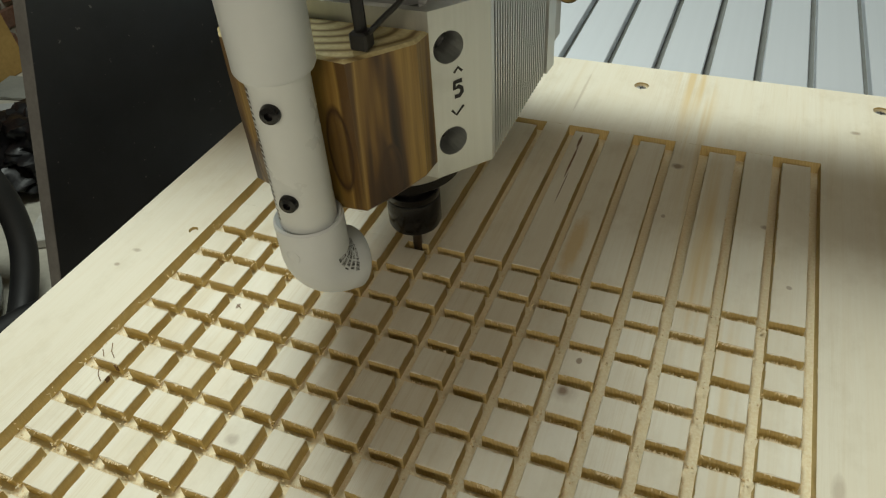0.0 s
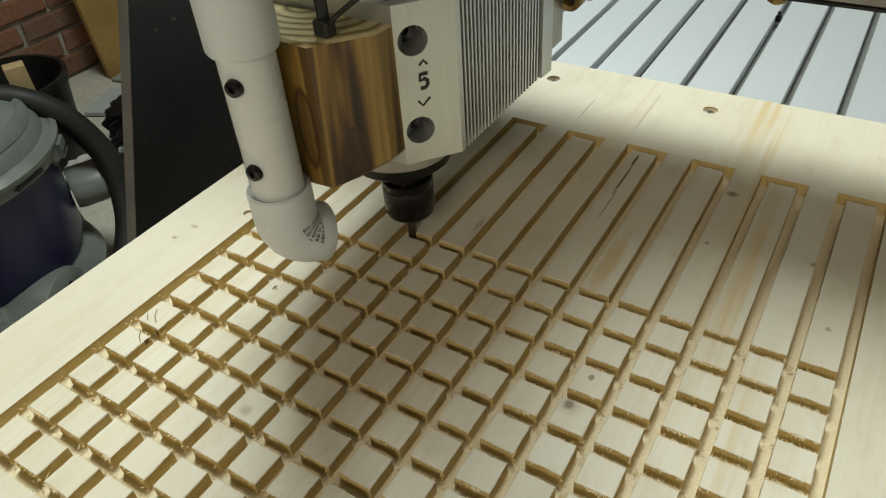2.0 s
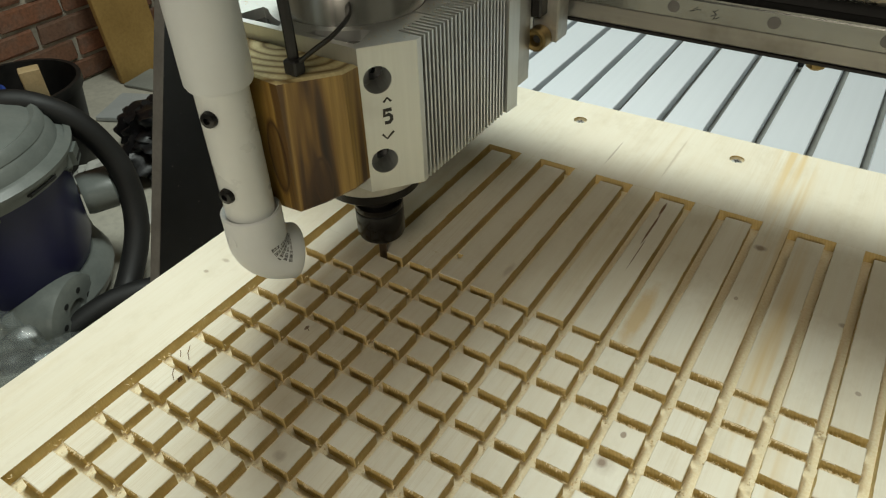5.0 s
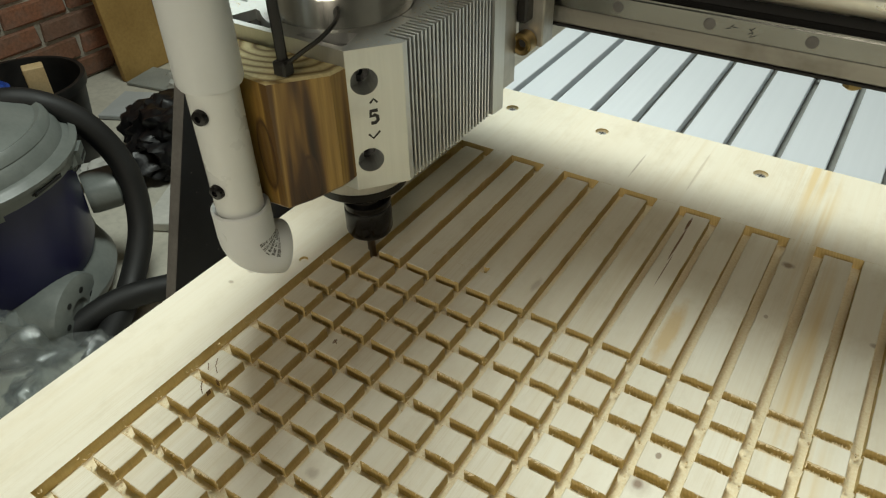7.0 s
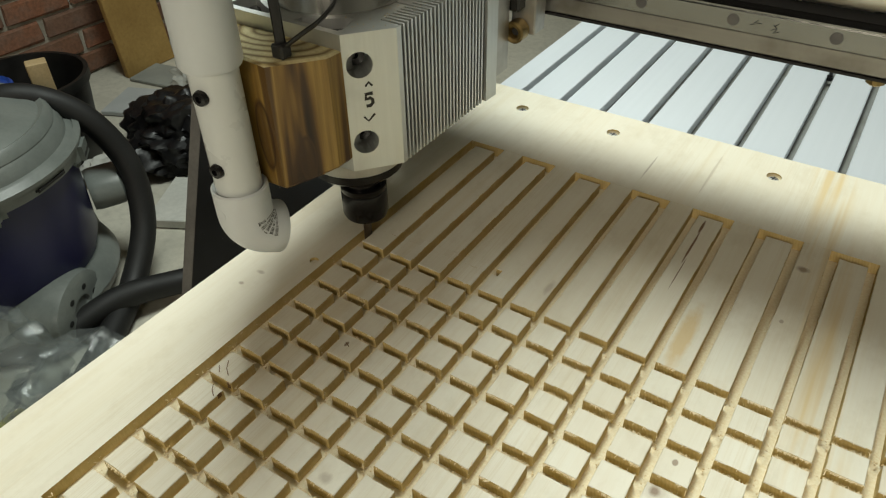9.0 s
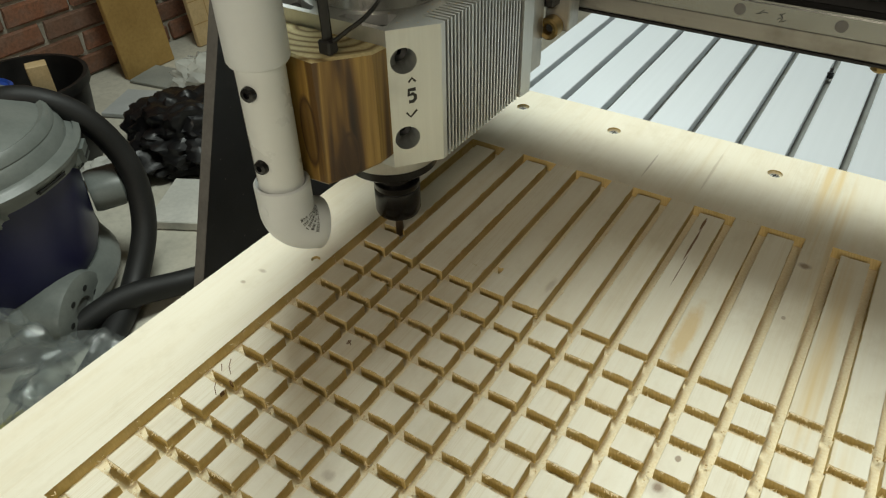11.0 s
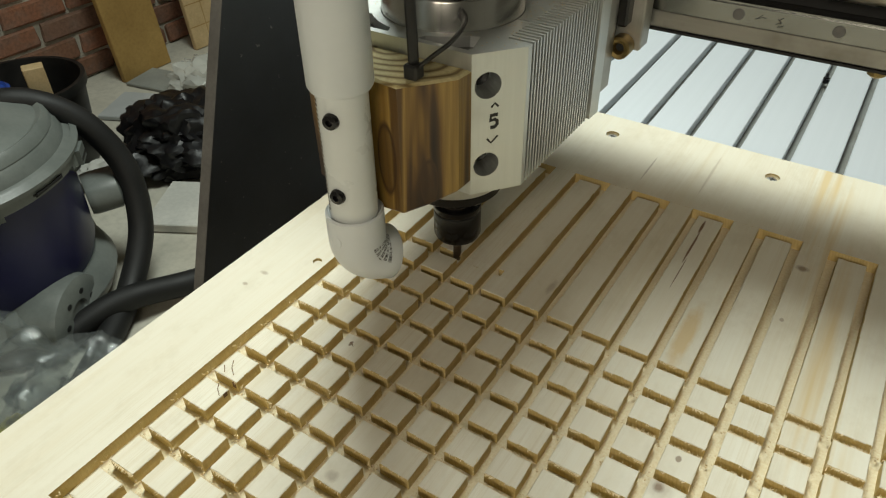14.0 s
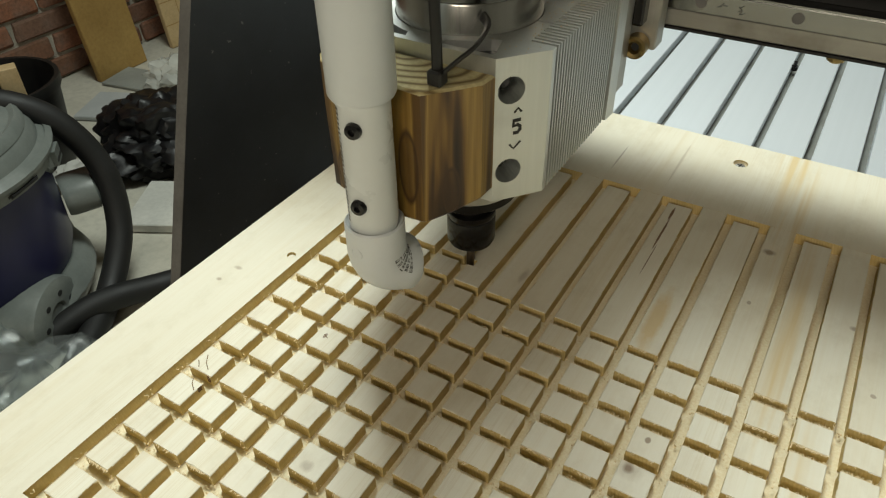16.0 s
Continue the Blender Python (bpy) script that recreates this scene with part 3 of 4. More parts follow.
def side_plate():
    bm = bmesh.new()
    zs = (-0.30, 0.34)
    front = [0.018 + 0.375 * z for z in zs]
    poly = [(front[0], zs[0]), (0.30, zs[0]), (0.30, zs[1]), (front[1], zs[1])]
    a = [bm.verts.new((-0.1445, y, z)) for y, z in poly]
    b = [bm.verts.new((-0.136, y, z)) for y, z in poly]
    bm.faces.new(a)
    bm.faces.new(b[::-1])
    for i in range(4):
        j = (i + 1) % 4
        bm.faces.new((a[i], a[j], b[j], b[i]))
    bmesh.ops.bevel(bm, geom=bm.edges[:], offset=0.0005, segments=1, affect="EDGES")
    return bm


plate = part("side_plate", side_plate(), [PANEL, PANEL_EDGE], gantry, "black side plate with a raw grey edge")
for f in plate.data.polygons:
    if f.normal.y < -0.5:
        f.material_index = 1
part("bearing_block", box(-0.136, -0.031, 0.10, 0.16, -0.125, -0.088), ALU_DULL, gantry)
BEAMX = (-0.136, 0.66)
part("beam", box(*BEAMX, 0.092, 0.158, 0.0905, 0.195, 0.0006), BEAM, gantry)
part("lower_lip", box(*BEAMX, 0.082, 0.092, 0.0905, 0.0979, 0.0005), BEAM, gantry, "dull lower lip of the beam")
# solid black strip drawn as the shade under the lower lip
part("lip_shade_strip", box(*BEAMX, 0.0815, 0.092, 0.0893, 0.0903), DARK, gantry)
rail = part("rail", box(*BEAMX, 0.080, 0.092, 0.0983, 0.1069, 0.0010, None, 2), RAIL, gantry, "ground steel linear rail")
for k in range(-6, 15):
    x = 0.1265 + 0.0367 * k
    b = lathe([(0, 0.0003), (0.0021, 0.0003), (0.0023, 0.0001), (0.0023, -0.002)], 20, None, pose(x, 0.080, 0.1026, 90))
    part("rail_plug", b, grain("plug_grey", (0.10, 0.10, 0.10), (0.17, 0.165, 0.16), 0.4, 60) if k == -6 else bpy.data.materials["plug_grey"], rail)
bm = None
rnd = random.Random(8)
for x, n in ((0.1265, 1), (0.134, 3), (0.1435, 5), (0.2, 2), (0.239, 4)):
    for i in range(n):
        bm = joined(bm, box(-0.0010, 0.0010, -0.0001, 0.0001, -0.00011, 0.00011), pose(x + rnd.uniform(-0.002, 0.002), 0.0799, 0.1045 - 0.0030 * rnd.random() + (0.001 if n == 1 else -0.001), 0, rnd.uniform(-70, 40), 0))
tagged(part("pen_scratches", bm, INK, rail, "dark pen scratches"), kind="stuff")
# solid black strip drawn as the shade between rail and drive shaft
part("rail_shade_strip", box(*BEAMX, 0.0885, 0.0918, 0.1070, 0.1180), DARK, gantry)
part("drive_screw", lathe([(0, -0.40), (0.0085, -0.40), (0.0085, 0.40), (0, 0.40)], 28, None, pose(0.26, 0.083, 0.1215, 0, 90, 0)), metal("bright_ground_shaft", (0.80, 0.80, 0.78), 0.28, (0.02, 1, 1), 400, 0.25, 0.2, 0.05), gantry, "bright round steel drive shaft", True)
for x in (0.180, 0.330):
    b = lathe([(0, 0), (0.0030, 0), (0.0034, -0.0008), (0.0034, -0.0024), (0.0020, -0.0034), (0, -0.0034)], 14, None, pose(x, 0.087, 0.0893))
    part("bolt_head", b, BRASS, gantry, "small brass bolt head")

# ---- spindle head ----
head = thing("spindle_head", "milling spindle in finned aluminium clamp with white dust pipe", "milling spindle")
CZ0, CZ1 = 0.0630, 0.1155


def arc(r, a0, a1, n):
    return [(r * math.cos(radians(a0 + (a1 - a0) * i / n)), r * math.sin(radians(a0 + (a1 - a0) * i / n))) for i in range(n + 1)]


def teeth(y0, y1, n, x_out, x_in, sign=1):
    """Fin outline up one side from y0 to y1."""
    pts, step = [], (y1 - y0) / n
    for i in range(n):
        a = y0 + i * step
        pts += [(sign * x_out, a), (sign * x_out, a + step * 0.41), (sign * x_in, a + step * 0.47), (sign * x_in, a + step * 0.95)]
    return pts


HOLE_Z = (0.0745, 0.1042)
FACE_A, FACE_B = Vector((0.0285, -0.0345, 0)), Vector((0.0408, -0.0196, 0))


def clamp_front():
    bore = 0.0263
    right = teeth(-0.0180, -0.0017, 7, 0.0408, 0.0315)
    left = [(-x, y) for x, y in reversed(right)]
    poly = [(FACE_A.x, FACE_A.y), (FACE_B.x, FACE_B.y), *right, (0.0408, -0.0017), (0.0408, -0.0006), (bore * 0.9997, -0.0006)]
    poly += arc(bore, -1.3, -178.7, 30) + [(-0.0408, -0.0006), (-0.0408, -0.0017), *left, (-FACE_B.x, FACE_B.y), (-FACE_A.x, FACE_A.y)]
    pocket = [(0.0060, -0.0318), (0.0255, -0.0318), (0.0262, -0.0300), (0.0235, -0.0205), *arc(0.0296, -47, -76, 6)]
    bm = prism(poly, CZ0, CZ1, [pocket, [(-x, y) for x, y in pocket]])
    # open the slanted face and set two blind bolt holes in it
    u = (FACE_B - FACE_A).normalized()
    nrm = Vector((u.y, -u.x, 0))
    old = [f for f in bm.faces if abs(f.normal.z) < 0.1 and (f.calc_center_median().xy - ((FACE_A + FACE_B) / 2).xy).length < 1e-3]
    bmesh.ops.delete(bm, geom=old, context="FACES_ONLY")
    ring = [bm.verts.new(p) for p in ((FACE_A.x, FACE_A.y, CZ0), (FACE_B.x, FACE_B.y, CZ0), (FACE_B.x, FACE_B.y, CZ1), (FACE_A.x, FACE_A.y, CZ1))]
    edges = [bm.edges.new((ring[i], ring[(i + 1) % 4])) for i in range(4)]
    mid = FACE_A + u * 0.0057
    for hz in HOLE_Z:
        outer = [bm.verts.new(mid + u * (0.0047 * math.cos(a)) + Vector((0, 0, hz + 0.0047 * math.sin(a)))) for a in [2 * math.pi * i / 24 for i in range(24)]]
        inner = [bm.verts.new(v.co - nrm * 0.011) for v in outer]
        edges += [bm.edges.new((outer[i], outer[(i + 1) % 24])) for i in range(24)]
        for i in range(24):
            bm.faces.new((outer[i], outer[(i + 1) % 24], inner[(i + 1) % 24], inner[i]))
        bm.faces.new(inner)
    bmesh.ops.triangle_fill(bm, use_beauty=True, use_dissolve=False, edges=edges, normal=nrm)
    bmesh.ops.remove_doubles(bm, verts=bm.verts, dist=1e-6)
    return bm


def clamp_back():
    bore = 0.0263
    right = teeth(0.0008, 0.0395, 16, 0.0408, 0.0315)
    poly = [(bore * 0.9997, 0.0006), (0.0408, 0.0006), *right, (0.0345, 0.0400), (0.0415, 0.0402), (0.0420, 0.0480)]
    poly += [(-x, y) for x, y in reversed(poly)] + arc(bore, 178.7, 1.3, 30)
    return prism(poly, CZ0, CZ1)


clamp = part("clamp_front", clamp_front(), ALU, head, "bare aluminium clamp half with cooling fins")
part("clamp_back", clamp_back(), ALU, head, "bare aluminium clamp half with cooling fins")
# black plugs added in the open recesses to draw their shade
for side in (1, -1):
    pocket = [(0.0068, -0.0312), (0.0250, -0.0312), (0.0255, -0.0300), (0.0231, -0.0212), *arc(0.0300, -48, -75, 6)]
    part("pocket_dark_plug", prism([(side * x, y) for x, y in pocket], CZ1 - 0.006, CZ1 - 0.0035), BLACKMETAL, clamp, "black plug added to darken the clamp's recess")
FACE = Matrix.Translation(FACE_A + (FACE_B - FACE_A).normalized() * 0.0057)
fu = (FACE_B - FACE_A).normalized()
fn = Vector((fu.y, -fu.x, 0))
FACE = FACE @ Matrix((fu, Vector((0, 0, 1)), fn)).transposed().to_4x4()
ink = ribbon([(0.0024, 0.0032), (-0.0014, 0.0030), (-0.0016, 0.0002), (0.0006, 0.0008), (0.0020, -0.0002), (0.0021, -0.0020), (0.0008, -0.0034), (-0.0016, -0.0034)],
             0.0019, FACE @ pose(0.0022, 0.0912, 0) @ Matrix.Diagonal((0.66, 0.70, 1, 1)))
part("number_five", ink, INK, clamp, "handwritten black 5")
part("up_mark", ribbon([(-0.0013, -0.0006), (0.0, 0.0009), (0.0013, -0.0006)], 0.0008, FACE @ pose(0.0026, 0.0968, 0)), INK, clamp)
part("down_mark", ribbon([(-0.0018, 0.0010), (-0.0003, -0.0009), (0.0022, 0.0016)], 0.0008, FACE @ pose(0.0018, 0.0838, 0)), INK, clamp)
for hz in HOLE_Z:
    b = lathe([(0, 0.0), (0.0014, 0.0), (0.0014, 0.0022), (0.0036, 0.0022), (0.0038, 0.0018), (0.0038, 0)], 18, None, FACE @ pose(0, hz, -0.0108))
    part("cap_bolt", b, BLACKMETAL, clamp, "", True)
def dust():
    r = random.Random(4)
    bm = bmesh.new()
    while len(bm.faces) < 900:
        x, y = r.uniform(-0.037, 0.037), r.uniform(-0.033, 0.045)
        if 0.0275 < math.hypot(x, y) and abs(x) + abs(y) < 0.06 and not (y < -0.0160 and math.hypot(x, y) > 0.029 and abs(x) < 0.027):
            s = r.uniform(0.00008, 0.00030)
            p = Vector((x, y, CZ1 + 0.00003))
            a = r.uniform(0, 6.28)
            v = [bm.verts.new(p + Vector((s * math.cos(a + k * 2.09), s * math.sin(a + k * 2.09), 0))) for k in range(3)] + [bm.verts.new(p + Vector((0, 0, s)))]
            for f in ((0, 1, 3), (1, 2, 3), (2, 0, 3)):
                bm.faces.new([v[i] for i in f])
    return bm


tagged(part("sawdust", dust(), FIBRE, head), kind="stuff")
part("motor", lathe([(0, 0.100), (0.0260, 0.100), (0.0260, 0.1250), (0.0256, 0.1256), (0.0260, 0.1262), (0.0260, 0.30), (0, 0.30)], 56), STEEL, head, "polished steel spindle motor", True)
part("motor_flange", lathe([(0, 0.0446), (0.0208, 0.0446), (0.0214, 0.0452), (0.0214, 0.0632), (0, 0.0632)], 48), ALU_DULL, head, "grey spindle flange under the clamp", True)
part("motor_nose", lathe([(0, 0.0392), (0.0188, 0.0392), (0.0203, 0.0406), (0.0203, 0.0445), (0, 0.0445)], 48), NUTBLACK, head, "black spindle nose", True)
part("shaft", lathe([(0, 0.0170), (0.0080, 0.0170), (0.0080, 0.0395), (0, 0.0395)], 32, None, pose(0, 0.0016, 0)), NUTBLACK, head, "", True)


TOOL = pose(0, 0.0024, 0.0022) @ Matrix.Diagonal((1.09, 1.09, 1, 1))


def collet_nut():
    bm = lathe([(0.0035, 0.0085), (0.0072, 0.0085), (0.0090, 0.0093), (0.0097, 0.0112), (0.0097, 0.0226), (0.0094, 0.0232), (0.0097, 0.0238),
                (0.0097, 0.0262), (0.0093, 0.0266), (0.0084, 0.0266), (0.0080, 0.0245), (0.0035, 0.0245)], 40, None, TOOL)
    return bm


nut = part("collet_nut", collet_nut(), NUTBLACK, head, "black collet nut", True)
for k in range(9):
    a = radians(40 * k + 8)
    part("notch", box(-0.00035, 0.00035, -0.0002, 0.0003, 0.0275, 0.0300), STEEL, nut).matrix_basis = TOOL @ Matrix.Rotation(a, 4, "Z") @ Matrix.Translation((0, -0.0074, 0))


def cutter():
    bm = lathe([(0, -0.0046), (0.0014, -0.0048), (0.0019, -0.0044), (0.0019, 0.0100), (0, 0.0100)], 16, None, pose(0, 0.0022, 0))
    return bm


part("milling_bit", cutter(), CARBIDE, head, "thin dark carbide bit", True)
part("bracket", box(0.0385, 0.0500, 0.0660, 0.0760, 0.0850, 0.2200, 0.0006), ALU_DULL, head, "grey carriage bracket")
part("carriage_plate", box(-0.041, 0.041, 0.0481, 0.0600, 0.0700, 0.2600, 0.0006), ALU_DULL, head)
part("carriage_block", box(-0.035, 0.045, 0.0600, 0.0790, 0.0960, 0.2600, 0.0008), BLACKMETAL, head)
b = lathe([(0.0017, 0.0), (0.0040, 0.0), (0.0048, 0.0008), (0.0048, 0.0062), (0.0040, 0.0070), (0.0026, 0.0066), (0.0017, 0.0050), (0.0017, 0.0)], 26, None, pose(0.0432, 0.0660, 0.0872, 90))
roller = part("roller", b, BRASS, head, "small worn brass roller", True)
# black plug that draws the shade in the roller's bore
part("roller_hole", lathe([(0, 0.0), (0.0017, 0.0), (0.0017, 0.0045), (0, 0.0045)], 16, None, pose(0.0432, 0.0660, 0.0872, 90)), DARK, roller, "dark hole of the roller")


def wooden_block():
    plan = [(0.0285, -0.0346), (0.0280, -0.0415), (0.0215, -0.0500), (0.0150, -0.0568), (0.0040, -0.0564), (-0.0080, -0.0566),
            (-0.0180, -0.0545), (-0.0270, -0.0510), (-0.0305, -0.0470), (-0.0305, -0.0346)]
    bm = prism(plan, 0.0620, 0.1106, (), None, 0.0008)
    bmesh.ops.subdivide_edges(bm, edges=[e for e in bm.edges if abs(e.verts[0].co.z - e.verts[1].co.z) > 0.02], cuts=3)
    for v in bm.verts:
        k = noise.noise(v.co * 90) * 0.0006
        if v.co.y < -0.036:
            v.co.y += k
        if v.co.z < 0.07:
            v.co.z += 0.0060 * max(0.0, (v.co.x - 0.012) / 0.016) + noise.noise(v.co * 60) * 0.0006
        if v.co.z > 0.108:
            v.co.z += noise.noise(v.co * 120) * 0.0005
    return bm


wood = part("wooden_block", wooden_block(), [STAINED, ENDGRAIN], head, "dark brown streaky wooden block with pale end grain on top")
for f in wood.data.polygons:
    if f.normal.z > 0.6:
        f.material_index = 1
tie = part("cable_tie", box(0.0146, 0.0196, -0.0525, -0.0477, 0.1112, 0.1160, 0.0006), BLACKPLASTIC, head, "black nylon cable tie through the block")
part("tie_tail", tube([(0.0172, -0.0500, 0.112), (0.0170, -0.0500, 0.125), (0.0165, -0.0496, 0.150), (0.0180, -0.0480, 0.240)], 0.0017, 8, None, 0.45), BLACKPLASTIC, tie)
part("tie_loop", tube([(0.0188, -0.0495, 0.1150), (0.0215, -0.0450, 0.1178), (0.0240, -0.0390, 0.1205), (0.0230, -0.0300, 0.1230), (0.0180, -0.0240, 0.1235)], 0.0017, 8, None, 0.45), BLACKPLASTIC, tie)

# white dust pipe: straight pipe, coupling above, elbow below that blows towards the bit
PX, PY = 0.0006, -0.0655
pipe = part("dust_pipe", lathe([(0.0072, 0.050), (0.0083, 0.050), (0.0083, 0.200), (0.0072, 0.200)], 40, None, pose(PX, PY, 0)), PVC_PIPE, head, "cream plastic dust pipe", True)
part("coupling", lathe([(0.0083, 0.1115), (0.0098, 0.1110), (0.0104, 0.1122), (0.0104, 0.168), (0.0096, 0.171), (0.0085, 0.171)], 40, None, pose(PX, PY, 0)), PVC, pipe, "white plastic coupling", True)


def elbow():
    r = 0.0102
    bm = lathe([(0.0083, 0.0644), (0.0096, 0.0655), (r, 0.0648), (r, 0.0536)], 36)
    # bend, from straight down to a slant towards the bit
    d = Vector((0.45, 0.893, 0)).normalized()
    s = d.cross(Vector((0, 0, 1))).normalized()
    n, cz, R, turn = 36, 0.0536, 0.0105, 70
    stations = []
    for i in range(0, 13):
        a = radians(turn * i / 12)
        stations.append((d * (R * (1 - math.cos(a))) + Vector((0, 0, cz - R * math.sin(a))), d * math.sin(a) + Vector((0, 0, -math.cos(a))), r))
    c, f = stations[-1][:2]
    stations += [(c + f * 0.0046, f, r), (c + f * 0.0052, f, r * 0.96), (c + f * 0.0052, f, r * 0.82), (c, f, r * 0.78)]
    prev = None
    for c, f, rr in stations:
        u = s.cross(f)
        ring = [bm.verts.new(c + rr * (math.cos(2 * math.pi * k / n) * s + math.sin(2 * math.pi * k / n) * u)) for k in range(n)]
        if prev:
            for k in range(n):
                bm.faces.new((prev[k], prev[(k + 1) % n], ring[(k + 1) % n], ring[k]))
        prev = ring
    bmesh.ops.transform(bm, matrix=pose(PX, PY, 0), verts=bm.verts)
    bmesh.ops.remove_doubles(bm, verts=bm.verts, dist=1e-5)
    return bm


bend = part("elbow", elbow(), PVC, pipe, "white plastic pipe elbow", True)


def on_pipe(angle, z, r):
    """Plane that touches the pipe at an angle round it: z of the pose points out."""
    a = radians(angle)
    out = Vector((math.cos(a), math.sin(a), 0))
    side = Vector((-math.sin(a), math.cos(a), 0))
    return Matrix.Translation(Vector((PX, PY, z)) + out * r) @ Matrix((side, Vector((0, 0, 1)), out)).transposed().to_4x4()


for ang, z in ((-77, 0.1030), (-83, 0.0755)):
    m = on_pipe(ang, z, 0.0081)
    b = lathe([(0, 0.0008), (0.0009, 0.0008), (0.0011, 0.0020), (0.0024, 0.0017), (0.0027, 0.0006), (0.0027, 0)], 18, None, m)
    s = part("pipe_screw", b, BLACKMETAL, pipe, "dark pan-head screw", True)
# printed marks, too small to read: bars
rnd = random.Random(3)
bm = None
for i in range(26):
    z = 0.0675 + i * 0.0016
    w = rnd.uniform(0.0008, 0.0020)
    bm = joined(bm, box(-w / 2, w / 2, 0, rnd.uniform(0.0005, 0.0010), 0.00002, 0.00008), on_pipe(-124, z, 0.0083))
tagged(part("printed_marks", bm, grain("faded_ink", (0.10, 0.09, 0.08), (0.2, 0.19, 0.17), 0.7, 900), pipe), kind="stuff")
def on_bend(a, th, lift=0.00004):
    """A point on the elbow's skin, a degrees along the bend and th degrees round it."""
    d = Vector((0.45, 0.893, 0)).normalized()
    s = d.cross(Vector((0, 0, 1))).normalized()
    a, th = radians(a), radians(th)
    c = d * (0.0105 * (1 - math.cos(a))) + Vector((PX, PY, 0.0536 - 0.0105 * math.sin(a)))
    f = d * math.sin(a) + Vector((0, 0, -math.cos(a)))
    return c + (0.0102 + lift) * (math.cos(th) * s + math.sin(th) * s.cross(f))


bm = bmesh.new()
for row in range(5):
    for i in range(24):
        if rnd.random() < 0.88:
            a0, th = 2 + row * 15, 68 - i * 2.5
            wide = rnd.uniform(0.7, 2.0)
            q = [on_bend(a0, th), on_bend(a0 + 10, th), on_bend(a0 + 10, th - wide), on_bend(a0, th - wide)]
            bm.faces.new([bm.verts.new(p) for p in q])
tagged(part("printed_bars", bm, INK, bend), kind="stuff")
part("moulded_ring", lathe([(0.0017, 0), (0.0019, 0.0003), (0.0023, 0.0003), (0.0025, 0)], 20, None, on_pipe(-95, 0.0570, 0.0099)), PVC, bend, "", True)
# ---- things behind the machine ----
GREYPLASTIC = grain("grey_vacuum_plastic", (0.135, 0.15, 0.14), (0.205, 0.22, 0.205), 0.36, 9, 150, 0.15)
BLUEPLASTIC = grain("dark_blue_plastic", (0.010, 0.010, 0.055), (0.018, 0.018, 0.085), 0.4, 6, 150, 0.08)
RUBBER = grain("black_rubber_hose", (0.004, 0.004, 0.004), (0.009, 0.0088, 0.0085), 0.62, 20, 200, 0.3)
CARD = grain("brown_fibreboard", (0.30, 0.18, 0.050), (0.42, 0.27, 0.085), 0.75, 9, 120, 0.3)
PALEPINE = grain("pale_pine_offcut", (0.50, 0.36, 0.18), (0.60, 0.45, 0.25), 0.7, 20, 200, 0.3)
WHITEBOARD = grain("white_foam_board", (0.50, 0.50, 0.46), (0.62, 0.61, 0.56), 0.7, 8, 100, 0.2)
BAGBLACK = grain("black_bin_bag", (0.004, 0.004, 0.005), (0.006, 0.006, 0.007), 0.42, 9, 22, 0.3, 0.008)


